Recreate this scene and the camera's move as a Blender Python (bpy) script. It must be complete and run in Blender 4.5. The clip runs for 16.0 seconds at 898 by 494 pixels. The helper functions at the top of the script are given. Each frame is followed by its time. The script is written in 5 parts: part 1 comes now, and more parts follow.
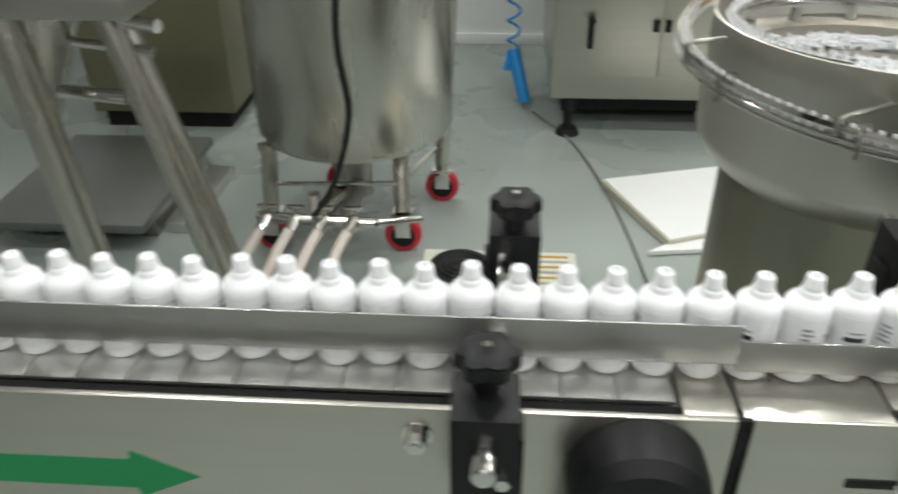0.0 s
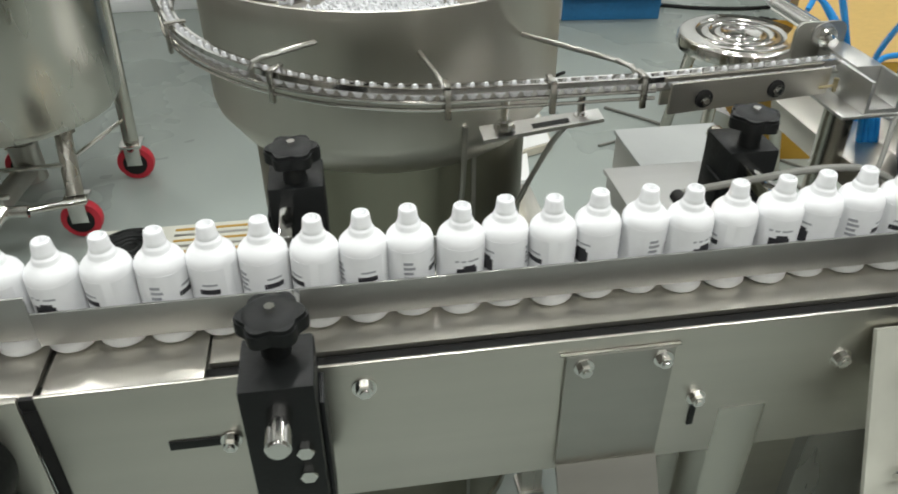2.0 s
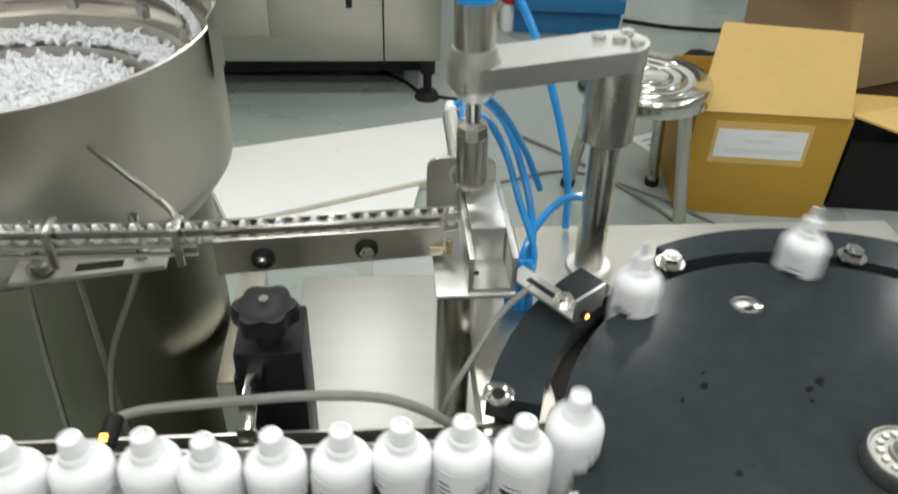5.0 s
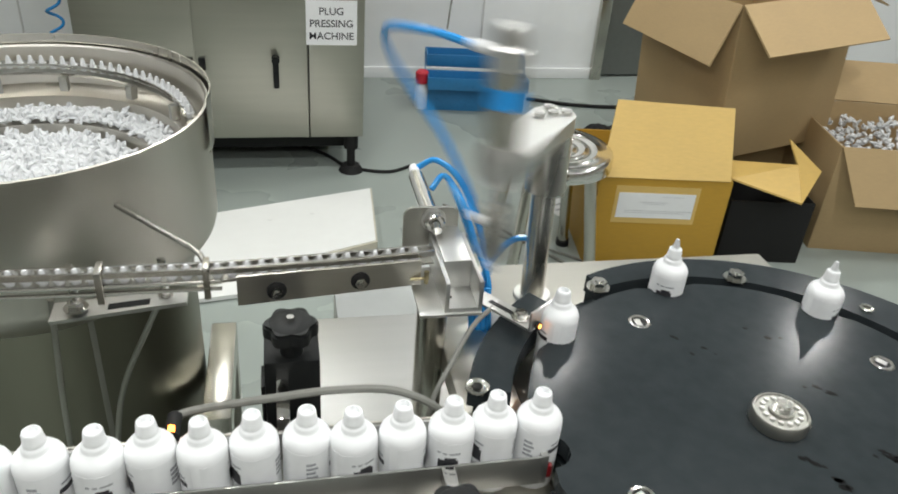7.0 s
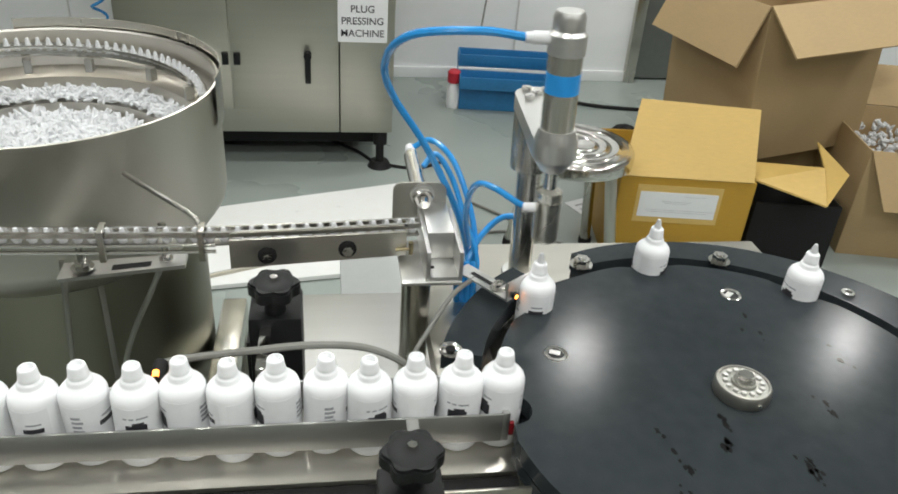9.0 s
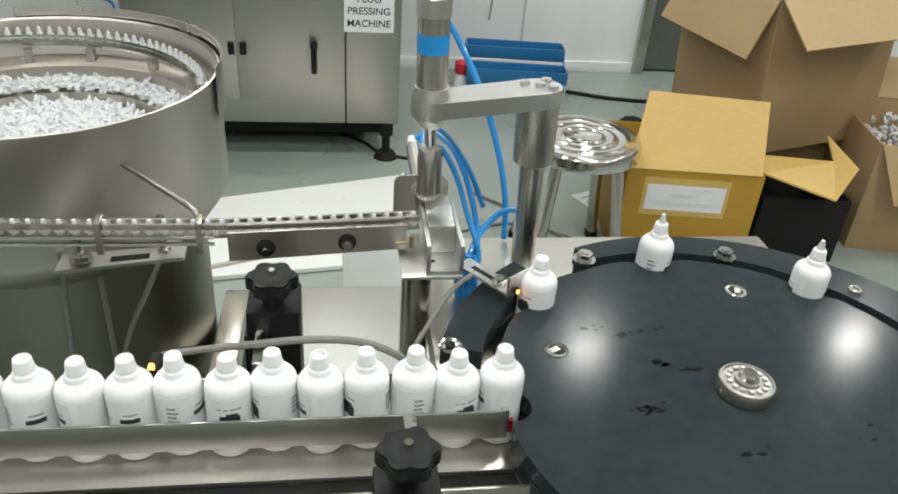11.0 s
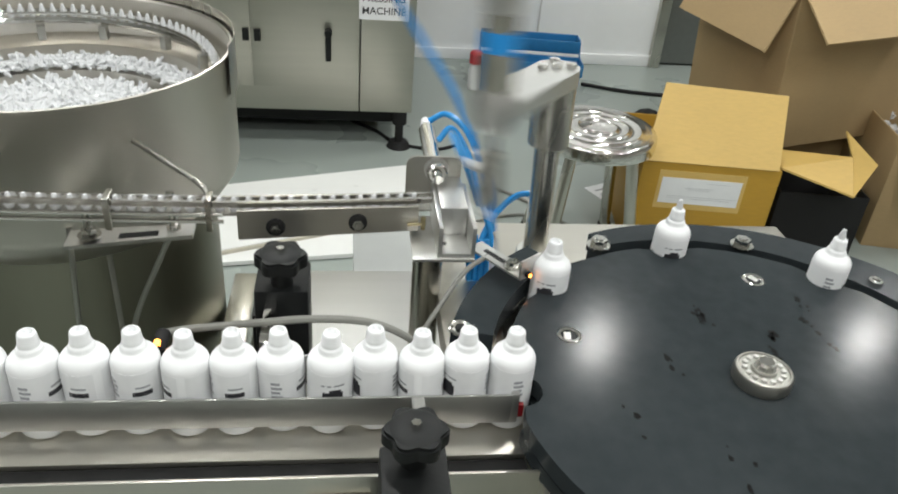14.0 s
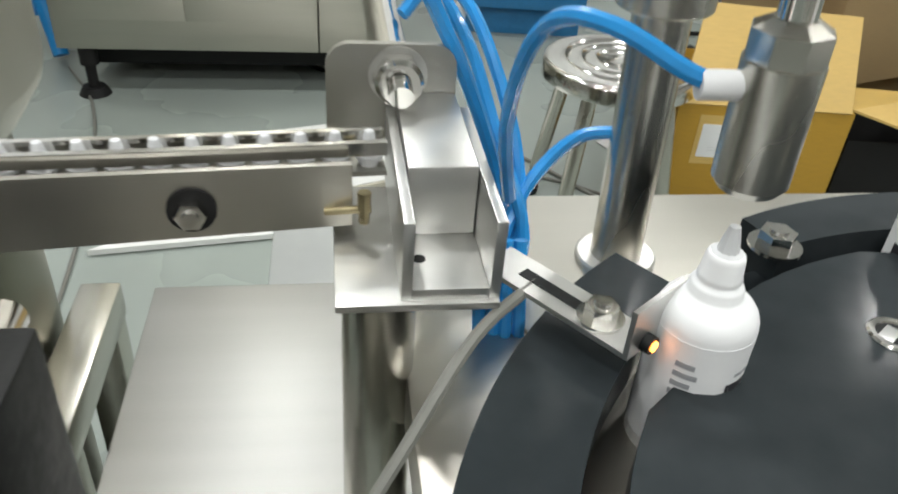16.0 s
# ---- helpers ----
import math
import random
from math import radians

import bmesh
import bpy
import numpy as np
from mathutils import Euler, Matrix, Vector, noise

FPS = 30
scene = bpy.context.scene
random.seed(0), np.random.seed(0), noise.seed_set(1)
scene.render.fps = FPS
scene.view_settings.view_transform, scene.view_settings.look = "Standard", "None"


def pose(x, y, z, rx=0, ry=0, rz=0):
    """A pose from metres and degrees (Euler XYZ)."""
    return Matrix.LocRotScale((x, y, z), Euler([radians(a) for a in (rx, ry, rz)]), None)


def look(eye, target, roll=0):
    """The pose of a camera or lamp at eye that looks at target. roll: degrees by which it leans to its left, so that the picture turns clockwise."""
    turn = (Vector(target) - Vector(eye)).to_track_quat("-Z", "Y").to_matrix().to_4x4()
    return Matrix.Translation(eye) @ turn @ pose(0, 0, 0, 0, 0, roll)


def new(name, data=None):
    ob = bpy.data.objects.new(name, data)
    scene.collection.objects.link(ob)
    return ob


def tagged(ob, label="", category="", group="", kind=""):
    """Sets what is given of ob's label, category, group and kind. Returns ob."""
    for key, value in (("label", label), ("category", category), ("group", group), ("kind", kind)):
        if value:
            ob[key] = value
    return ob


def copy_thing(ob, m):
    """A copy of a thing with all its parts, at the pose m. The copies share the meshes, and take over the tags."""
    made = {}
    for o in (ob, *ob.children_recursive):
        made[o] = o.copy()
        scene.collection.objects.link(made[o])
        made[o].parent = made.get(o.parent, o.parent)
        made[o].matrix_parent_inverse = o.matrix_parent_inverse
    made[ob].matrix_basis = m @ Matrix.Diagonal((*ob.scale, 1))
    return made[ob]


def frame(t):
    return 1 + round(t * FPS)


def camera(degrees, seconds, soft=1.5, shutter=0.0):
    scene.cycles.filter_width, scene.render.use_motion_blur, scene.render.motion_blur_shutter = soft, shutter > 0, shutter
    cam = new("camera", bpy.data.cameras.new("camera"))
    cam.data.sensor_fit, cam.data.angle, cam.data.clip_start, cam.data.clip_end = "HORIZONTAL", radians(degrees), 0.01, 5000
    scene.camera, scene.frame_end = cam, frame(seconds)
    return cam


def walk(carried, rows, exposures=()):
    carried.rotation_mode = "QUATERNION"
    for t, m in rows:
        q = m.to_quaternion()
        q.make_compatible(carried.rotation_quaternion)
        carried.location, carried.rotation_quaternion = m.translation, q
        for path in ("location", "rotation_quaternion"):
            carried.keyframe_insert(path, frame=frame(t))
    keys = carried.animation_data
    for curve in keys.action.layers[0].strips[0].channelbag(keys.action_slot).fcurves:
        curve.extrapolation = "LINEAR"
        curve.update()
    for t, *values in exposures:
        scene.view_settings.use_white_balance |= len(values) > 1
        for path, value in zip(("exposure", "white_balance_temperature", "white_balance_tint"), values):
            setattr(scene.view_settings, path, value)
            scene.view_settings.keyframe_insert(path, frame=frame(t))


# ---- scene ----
cam = camera(59.7, 16.0, 1.8, 0.5)
PATH = [
    (0, (-0.934, -0.478, 1.098), (-1.059, 1.212, 0.036), -0.6),
    (0.2, (-0.902, -0.471, 1.094), (-0.951, 1.219, 0.026), -0.6),
    (0.4, (-0.877, -0.468, 1.096), (-0.869, 1.216, 0.016), -0.5),
    (0.6, (-0.842, -0.46, 1.091), (-0.778, 1.219, 0.006), -0.5),
    (1, (-0.741, -0.453, 1.082), (-0.605, 1.209, -0.023), -1.5),
    (1.5, (-0.608, -0.455, 1.066), (-0.394, 1.184, -0.059), -0.8),
    (2, (-0.541, -0.461, 1.071), (-0.295, 1.163, -0.072), -0.2),
    (2.3, (-0.529, -0.446, 1.062), (-0.288, 1.18, -0.078), 0.6),
    (2.5, (-0.508, -0.425, 1.058), (-0.28, 1.199, -0.088), 0.3),
    (2.8, (-0.474, -0.393, 1.05), (-0.261, 1.22, -0.113), 0.7),
    (3, (-0.445, -0.363, 1.05), (-0.22, 1.237, -0.13), 1.1),
    (3.5, (-0.376, -0.322, 1.052), (-0.124, 1.248, -0.16), 3.0),
    (4, (-0.285, -0.307, 1.063), (-0.075, 1.237, -0.19), 2.7),
    (4.3, (-0.199, -0.299, 1.068), (-0.02, 1.242, -0.194), 2.4),
    (4.5, (-0.157, -0.292, 1.072), (0.01, 1.239, -0.204), 2.8),
    (5, (-0.114, -0.286, 1.116), (0.048, 1.314, -0.073), 2.3),
    (7.4, (-0.198, -0.447, 1.165), (0.224, 1.227, 0.154), 4.9),
    (8, (-0.162, -0.47, 1.161), (0.182, 1.224, 0.156), 4.4),
    (11, (-0.137, -0.46, 1.155), (0.145, 1.228, 0.121), 4.5),
    (12.5, (-0.135, -0.457, 1.154), (0.138, 1.231, 0.117), 4.6),
    (13.2, (-0.135, -0.46, 1.155), (0.137, 1.228, 0.117), 4.9),
    (13.8, (-0.136, -0.462, 1.151), (0.125, 1.225, 0.109), 4.8),
    (14.2, (-0.135, -0.44, 1.123), (0.11, 1.236, 0.059), 5.3),
    (14.5, (-0.13, -0.398, 1.105), (0.096, 1.268, 0.022), 4.9),
    (15, (-0.119, -0.224, 1.04), (0.086, 1.445, -0.042), 5.2),
    (15.3, (-0.113, -0.144, 0.994), (0.097, 1.525, -0.088), 5.2),
    (15.5, (-0.098, -0.113, 0.961), (0.142, 1.538, -0.142), 4.5),
    (15.6, (-0.091, -0.097, 0.948), (0.152, 1.541, -0.172), 4.4),
    (15.8, (-0.083, -0.079, 0.933), (0.183, 1.559, -0.183), 4.7),
    (16, (-0.078, -0.065, 0.921), (0.214, 1.561, -0.207), 4.7),
]
EXPOSURES = [(0, 0.1), (1.0, 0.06), (2.0, 0.0), (3.5, -0.06), (4.0, -0.1), (4.6, -0.1), (5.2, -0.06), (7.3, 0.0), (14.5, 0.0), (16, 0.08)]
walk(cam, [(t, look(eye, target, roll)) for t, eye, target, roll in PATH], EXPOSURES)

# ---- light ----
CEIL = 2.6
world = bpy.data.worlds.new("world")
scene.world = world
world.use_nodes = True
world.node_tree.nodes["Background"].inputs[0].default_value = (0.8, 0.85, 0.85, 1)
world.node_tree.nodes["Background"].inputs[1].default_value = 0.01
scene.view_settings.exposure = 0.0
LAMPS = [(x, y) for x in (-1.72, -0.36, 1.0, 2.36) for y in (-1.9, -0.5, 0.9, 2.3)]
for lx, ly in LAMPS:
    lamp_data = bpy.data.lights.new("ceiling_lamp", "AREA")
    lamp_data.shape, lamp_data.size, lamp_data.energy = "SQUARE", 0.14, 10.2
    lamp_data.color = (0.99, 1.0, 0.98)
    lamp_ob = new("ceiling_lamp", lamp_data)
    lamp_ob.matrix_basis = pose(lx, ly, CEIL - 0.035)


# ---- materials ----
def mat(name, color, rough=0.5, metal=0.0, vary=0.12, scale=6.0, fine=60.0, bump=0.0, stretch=(1, 1, 1), rvary=0.1,
        emit=0.0, trans=0.0, ior=1.45, dirt=None, alpha=1.0, coat=0.0, turned=0.0):
    """A node material: two scales of noise vary colour and roughness, the fine one also gives relief."""
    m = bpy.data.materials.new(name)
    m.use_nodes = True
    nt = m.node_tree
    b = nt.nodes["Principled BSDF"]
    b.inputs["Metallic"].default_value = metal
    b.inputs["IOR"].default_value = ior
    b.inputs["Transmission Weight"].default_value = trans
    b.inputs["Alpha"].default_value = alpha
    b.inputs["Coat Weight"].default_value = coat
    if emit:
        b.inputs["Emission Color"].default_value = (*color, 1)
        b.inputs["Emission Strength"].default_value = emit
    co = nt.nodes.new("ShaderNodeTexCoord")
    mp = nt.nodes.new("ShaderNodeMapping")
    mp.inputs["Scale"].default_value = stretch
    nt.links.new(co.outputs["Object"], mp.inputs["Vector"])
    n1, n2 = nt.nodes.new("ShaderNodeTexNoise"), nt.nodes.new("ShaderNodeTexNoise")
    n1.inputs["Scale"].default_value, n1.inputs["Detail"].default_value = scale, 4
    n2.inputs["Scale"].default_value, n2.inputs["Detail"].default_value = fine, 3
    nt.links.new(co.outputs["Object"], n1.inputs["Vector"])
    nt.links.new(mp.outputs["Vector"], n2.inputs["Vector"])
    mix = nt.nodes.new("ShaderNodeMath")
    mix.operation = "MULTIPLY_ADD"
    mix.inputs[1].default_value = 0.5
    nt.links.new(n1.outputs["Fac"], mix.inputs[0])
    half = nt.nodes.new("ShaderNodeMath")
    half.operation = "MULTIPLY"
    half.inputs[1].default_value = 0.5
    nt.links.new(n2.outputs["Fac"], half.inputs[0])
    nt.links.new(half.outputs[0], mix.inputs[2])
    ramp = nt.nodes.new("ShaderNodeValToRGB")
    lo, hi = ramp.color_ramp.elements
    lo.position, hi.position = 0.3, 0.7
    d = dirt or color
    lo.color = (*[c * (1 - vary) for c in d], 1)
    hi.color = (*[min(1, c * (1 + vary)) for c in color], 1)
    nt.links.new(mix.outputs[0], ramp.inputs["Fac"])
    nt.links.new(ramp.outputs["Color"], b.inputs["Base Color"])
    rr = nt.nodes.new("ShaderNodeMapRange")
    rr.inputs["From Min"].default_value, rr.inputs["From Max"].default_value = 0.3, 0.7
    rr.inputs["To Min"].default_value, rr.inputs["To Max"].default_value = max(0.02, rough - rvary), min(1, rough + rvary)
    nt.links.new(mix.outputs[0], rr.inputs["Value"])
    nt.links.new(rr.outputs["Result"], b.inputs["Roughness"])
    if turned:
        tg = nt.nodes.new("ShaderNodeTangent")
        tg.direction_type, tg.axis = "RADIAL", "Z"
        b.inputs["Anisotropic"].default_value = turned
        nt.links.new(tg.outputs["Tangent"], b.inputs["Tangent"])
    if bump:
        bp = nt.nodes.new("ShaderNodeBump")
        bp.inputs["Strength"].default_value, bp.inputs["Distance"].default_value = bump, 0.002
        nt.links.new(n2.outputs["Fac"], bp.inputs["Height"])
        nt.links.new(bp.outputs["Normal"], b.inputs["Normal"])
    return m


STEEL = mat("brushed_steel", (0.54, 0.525, 0.475), 0.27, 1.0, 0.05, 3, 14, 0.0, (1, 1, 0.15), 0.035, turned=0.45)
STEELH = mat("brushed_steel_lengthwise", (0.59, 0.57, 0.515), 0.34, 1.0, 0.06, 4, 60, 0.01, (0.05, 1, 1), 0.05)
COVER = mat("satin_steel_cover", (0.48, 0.48, 0.465), 0.42, 1.0, 0.06, 4, 60, 0.01, (0.05, 1, 1), 0.05)
# drum steel is darkened to hold the shade that falls below the bowl
DRUM = mat("shaded_drum_steel", (0.28, 0.27, 0.215), 0.33, 1.0, 0.1, 5, 24, 0.0, (1, 1, 0.08), 0.07, turned=0.7)
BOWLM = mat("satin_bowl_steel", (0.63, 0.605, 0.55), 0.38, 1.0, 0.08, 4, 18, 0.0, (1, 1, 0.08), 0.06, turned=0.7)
DULL = mat("dull_steel", (0.42, 0.415, 0.38), 0.4, 1.0, 0.1, 9, 40, 0.01, (0.2, 1, 1), 0.06)
CHROME = mat("polished_steel", (0.7, 0.69, 0.66), 0.12, 1.0, 0.04, 8, 60, 0, (1, 1, 1), 0.05)
CASTAL = mat("machined_aluminium", (0.66, 0.66, 0.64), 0.36, 1.0, 0.05, 12, 120, 0.05, (1, 1, 1), 0.08)
BLACKP = mat("black_plastic", (0.007, 0.008, 0.008), 0.46, 0, 0.2, 30, 200, 0.1, ior=1.36)
RUBBER = mat("black_rubber", (0.012, 0.012, 0.012), 0.7, 0, 0.2, 20, 120, 0.1, ior=1.36)
DIAL = mat("black_acetal", (0.031, 0.037, 0.040), 0.16, 0, 0.1, 5, 70, 0.0, (1, 1, 1), 0.05, ior=1.21, dirt=(0.028, 0.034, 0.037))
SMUDGE = mat("dark_oil", (0.003, 0.003, 0.003), 0.6, 0, 0.3, 60, 300, ior=1.2)
BOTTLE = mat("white_hdpe", (0.91, 0.92, 0.93), 0.38, 0, 0.02, 20, 90, 0, (1, 1, 1), 0.05)
LABEL = mat("label_paper", (0.84, 0.85, 0.86), 0.55, 0, 0.03, 40, 150)
PRINT = mat("print_black", (0.03, 0.03, 0.035), 0.5, 0, 0.2, 60, 200)
PRINTG = mat("print_grey", (0.33, 0.34, 0.36), 0.5, 0, 0.2, 60, 200)
PLUG = mat("plug_ldpe", (0.68, 0.69, 0.70), 0.45, 0, 0.03, 30, 120)
FLOOR = mat("epoxy_floor", (0.32, 0.36, 0.335), 0.28, 0, 0.01, 0.7, 2.5, 0.0, (1, 1, 1), 0.04, dirt=(0.312, 0.351, 0.326))
WALL = mat("white_wall_panel", (0.87, 0.885, 0.89), 0.45, 0, 0.02, 2, 20, 0.01)
WALLG = mat("grey_wall_panel", (0.36, 0.345, 0.32), 0.5, 0, 0.03, 2, 20, 0.01)
CEILM = mat("ceiling_paint", (0.62, 0.62, 0.61), 0.8, 0, 0.03, 3, 30)
CARD = mat("kraft_cardboard", (0.42, 0.30, 0.155), 0.75, 0, 0.07, 7, 55, 0.06, (1, 1, 6))
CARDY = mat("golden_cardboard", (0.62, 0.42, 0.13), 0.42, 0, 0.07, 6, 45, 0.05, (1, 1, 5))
# same golden cardboard, with the shade of the upright sides in its colour
CARDD = mat("golden_cardboard_shaded", (0.45, 0.26, 0.03), 0.55, 0, 0.08, 6, 45, 0.05, (1, 1, 5))
PAPER = mat("paper", (0.78, 0.79, 0.8), 0.7, 0, 0.03, 20, 90)
BLUEH = mat("blue_hose", (0.03, 0.3, 0.72), 0.2, 0, 0.1, 20, 90, 0, (1, 1, 1), 0.05, coat=0.3)
BLUET = mat("blue_toolbox_paint", (0.03, 0.19, 0.42), 0.35, 0, 0.12, 9, 70, 0.03)
BLUEB = mat("blue_band", (0.02, 0.3, 0.75), 0.35, 0, 0.06, 20, 90)
RED = mat("red_castor", (0.55, 0.03, 0.05), 0.4, 0, 0.12, 20, 90)
GREEN = mat("green_vinyl", (0.005, 0.25, 0.08), 0.45, 0, 0.1, 9, 70)
CLEARH = mat("milky_hose", (0.62, 0.56, 0.5), 0.35, 0, 0.06, 10, 60)
BOARD = mat("white_laminate", (0.82, 0.83, 0.81), 0.35, 0, 0.02, 3, 30)
BOARDE = mat("board_edge", (0.55, 0.52, 0.43), 0.7, 0, 0.08, 9, 60)
DOORM = mat("door_steel", (0.2, 0.21, 0.2), 0.4, 0.6, 0.08, 3, 40)
BEIGE = mat("beige_plastic", (0.62, 0.62, 0.54), 0.5, 0, 0.05, 10, 60)
GREYC = mat("grey_cable", (0.2, 0.2, 0.18), 0.5, 0, 0.1, 20, 80)
AMBER = mat("amber_led", (1.0, 0.28, 0.04), 0.3, 0, 0, emit=9)
LIGHTM = mat("lamp_diffuser", (1.0, 0.985, 0.93), 0.5, 0, 0, emit=6)
REDLENS = mat("red_sensor_lens", (0.2, 0.008, 0.012), 0.3, 0, 0.1)
GREYP = mat("grey_painted_steel", (0.37, 0.385, 0.375), 0.45, 0, 0.04, 6, 60)
CABM = mat("cabinet_steel", (0.45, 0.44, 0.385), 0.36, 1.0, 0.06, 3, 50, 0.01, (0.05, 1, 1), 0.05)
BRASS = mat("dull_brass", (0.42, 0.36, 0.22), 0.35, 1.0, 0.15, 60, 200)


# ---- mesh helpers ----
def B():
    return bmesh.new()


def add_box(bm, x0, y0, z0, x1, y1, z1, bev=0.0, m=None):
    r = bmesh.ops.create_cube(bm, size=1)
    vs = r["verts"]
    for v in vs:
        v.co = Vector(((x0 + x1) / 2 + v.co.x * (x1 - x0), (y0 + y1) / 2 + v.co.y * (y1 - y0), (z0 + z1) / 2 + v.co.z * (z1 - z0)))
    if bev:
        es = list({e for v in vs for e in v.link_edges})
        out = bmesh.ops.bevel(bm, geom=es, offset=bev, segments=2, affect="EDGES", profile=0.6)
        vs = list({v for f in out["faces"] for v in f.verts} | {v for v in vs if v.is_valid})
    if m is not None:
        for v in vs:
            v.co = m @ v.co
    return vs


def frame_at(d):
    d = Vector(d).normalized()
    u = d.orthogonal().normalized() if abs(d.z) > 0.9 else d.cross(Vector((0, 0, 1))).normalized()
    return u, d.cross(u).normalized()


def add_cyl(bm, p0, p1, r0, r1=None, seg=20, cap=True):
    p0, p1 = Vector(p0), Vector(p1)
    r1 = r0 if r1 is None else r1
    u, w = frame_at(p1 - p0)
    rings = []
    for p, r in ((p0, r0), (p1, r1)):
        rings.append([bm.verts.new(p + (u * math.cos(a) + w * math.sin(a)) * r) for a in [2 * math.pi * i / seg for i in range(seg)]])
    for i in range(seg):
        j = (i + 1) % seg
        bm.faces.new((rings[0][i], rings[0][j], rings[1][j], rings[1][i]))
    if cap:
        bm.faces.new(rings[0][::-1])
        bm.faces.new(rings[1])
    return rings


def add_lathe(bm, profile, seg=32, at=(0, 0, 0), a0=0.0, a1=2 * math.pi, axis=None):
    """Turn (radius, height) pairs round the upright axis through at."""
    at = Vector(at)
    full = abs(a1 - a0 - 2 * math.pi) < 1e-6
    n = seg if full else seg + 1
    rows = []
    for i in range(n):
        a = a0 + (a1 - a0) * i / seg
        row = []
        for r, z in profile:
            p = Vector((r * math.cos(a), r * math.sin(a), z))
            row.append(bm.verts.new(at + (axis @ p if axis else p)))
        rows.append(row)
    for i in range(seg):
        j = (i + 1) % n
        for k in range(len(profile) - 1):
            bm.faces.new((rows[i][k], rows[j][k], rows[j][k + 1], rows[i][k + 1]))
    return rows


def smooth_line(pts, n=6):
    pts = [Vector(p) for p in pts]
    if len(pts) < 3:
        return pts
    out = []
    ext = [pts[0] * 2 - pts[1]] + pts + [pts[-1] * 2 - pts[-2]]
    for i in range(1, len(ext) - 2):
        a, b, c, d = ext[i - 1:i + 3]
        for k in range(n):
            t = k / n
            out.append(0.5 * (2 * b + (c - a) * t + (2 * a - 5 * b + 4 * c - d) * t * t + (3 * b - a - 3 * c + d) * t ** 3))
    return out + [pts[-1]]


def add_tube(bm, pts, r, seg=10, n=6):
    pts = smooth_line(pts, n)
    last = None
    for i, p in enumerate(pts):
        d = pts[min(i + 1, len(pts) - 1)] - pts[max(i - 1, 0)]
        u, w = frame_at(d)
        ring = [bm.verts.new(p + (u * math.cos(a) + w * math.sin(a)) * r) for a in [2 * math.pi * k / seg for k in range(seg)]]
        if last:
            s = min(range(seg), key=lambda q: (ring[q].co - last[0].co).length)
            ring = ring[s:] + ring[:s]
            if (ring[1].co - last[1].co).length > (ring[-1].co - last[1].co).length:
                ring = [ring[0]] + ring[1:][::-1]
            for k in range(seg):
                j = (k + 1) % seg
                bm.faces.new((last[k], last[j], ring[j], ring[k]))
        else:
            bm.faces.new(ring)
        last = ring
    bm.faces.new(last)


def add_prism(bm, outline, z0, z1):
    lo = [bm.verts.new((x, y, z0)) for x, y in outline]
    hi = [bm.verts.new((x, y, z1)) for x, y in outline]
    bm.faces.new(lo[::-1])
    bm.faces.new(hi)
    n = len(lo)
    for i in range(n):
        j = (i + 1) % n
        bm.faces.new((lo[i], lo[j], hi[j], hi[i]))


def add_band(bm, pts, half, z0, z1):
    """An upright-sided bar of the given half width along a flat line of (x, y)."""
    rows = []
    for i, p in enumerate(pts):
        a, b = Vector(pts[max(i - 1, 0)]), Vector(pts[min(i + 1, len(pts) - 1)])
        d = (b - a).normalized()
        nrm = Vector((-d.y, d.x))
        q = Vector(p)
        rows.append([bm.verts.new((*(q + nrm * s), z)) for s, z in ((half, z0), (-half, z0), (-half, z1), (half, z1))])
    for r0, r1 in zip(rows, rows[1:]):
        for k in range(4):
            j = (k + 1) % 4
            bm.faces.new((r0[k], r0[j], r1[j], r1[k]))
    bm.faces.new(rows[0][::-1])
    bm.faces.new(rows[-1])


def bent_sheet(bm, quad, thick):
    """A board with the four corners given, of that thickness, standing off along its normal."""
    q = [Vector(p) for p in quad]
    nrm = (q[1] - q[0]).cross(q[3] - q[0]).normalized() * thick
    lo = [bm.verts.new(p) for p in q]
    hi = [bm.verts.new(p + nrm) for p in q]
    bm.faces.new(lo[::-1])
    bm.faces.new(hi)
    for i in range(4):
        j = (i + 1) % 4
        bm.faces.new((lo[i], lo[j], hi[j], hi[i]))


def thing(name, at, label, category, group="", kind="", rz=0):
    ob = new(name)
    ob.empty_display_size = 0.05
    ob.matrix_basis = pose(*at, 0, 0, rz)
    return tagged(ob, label, category, group, kind)


def finish(bm, name, material, sharp=35):
    bmesh.ops.recalc_face_normals(bm, faces=bm.faces)
    me = bpy.data.meshes.new(name)
    bm.to_mesh(me)
    bm.free()
    me.polygons.foreach_set("use_smooth", [True] * len(me.polygons))
    me.set_sharp_from_angle(angle=radians(sharp))
    me.materials.append(material)
    return me


def part(name, bm, material, parent=None, label="", world=True, sharp=35):
    """Links a bmesh as one mesh under a thing or a part; world: its points are given in the place's own metres."""
    root = parent
    while root is not None and root.parent:
        root = root.parent
    if world and root is not None:
        bm.transform(root.matrix_basis.inverted())
    ob = new(name, finish(bm, name, material, sharp))
    ob.parent = parent
    if label:
        ob["label"] = label
    return ob


def struct(name, bm, material, label, category):
    return tagged(new(name, finish(bm, name, material)), label, category, "", "structure")


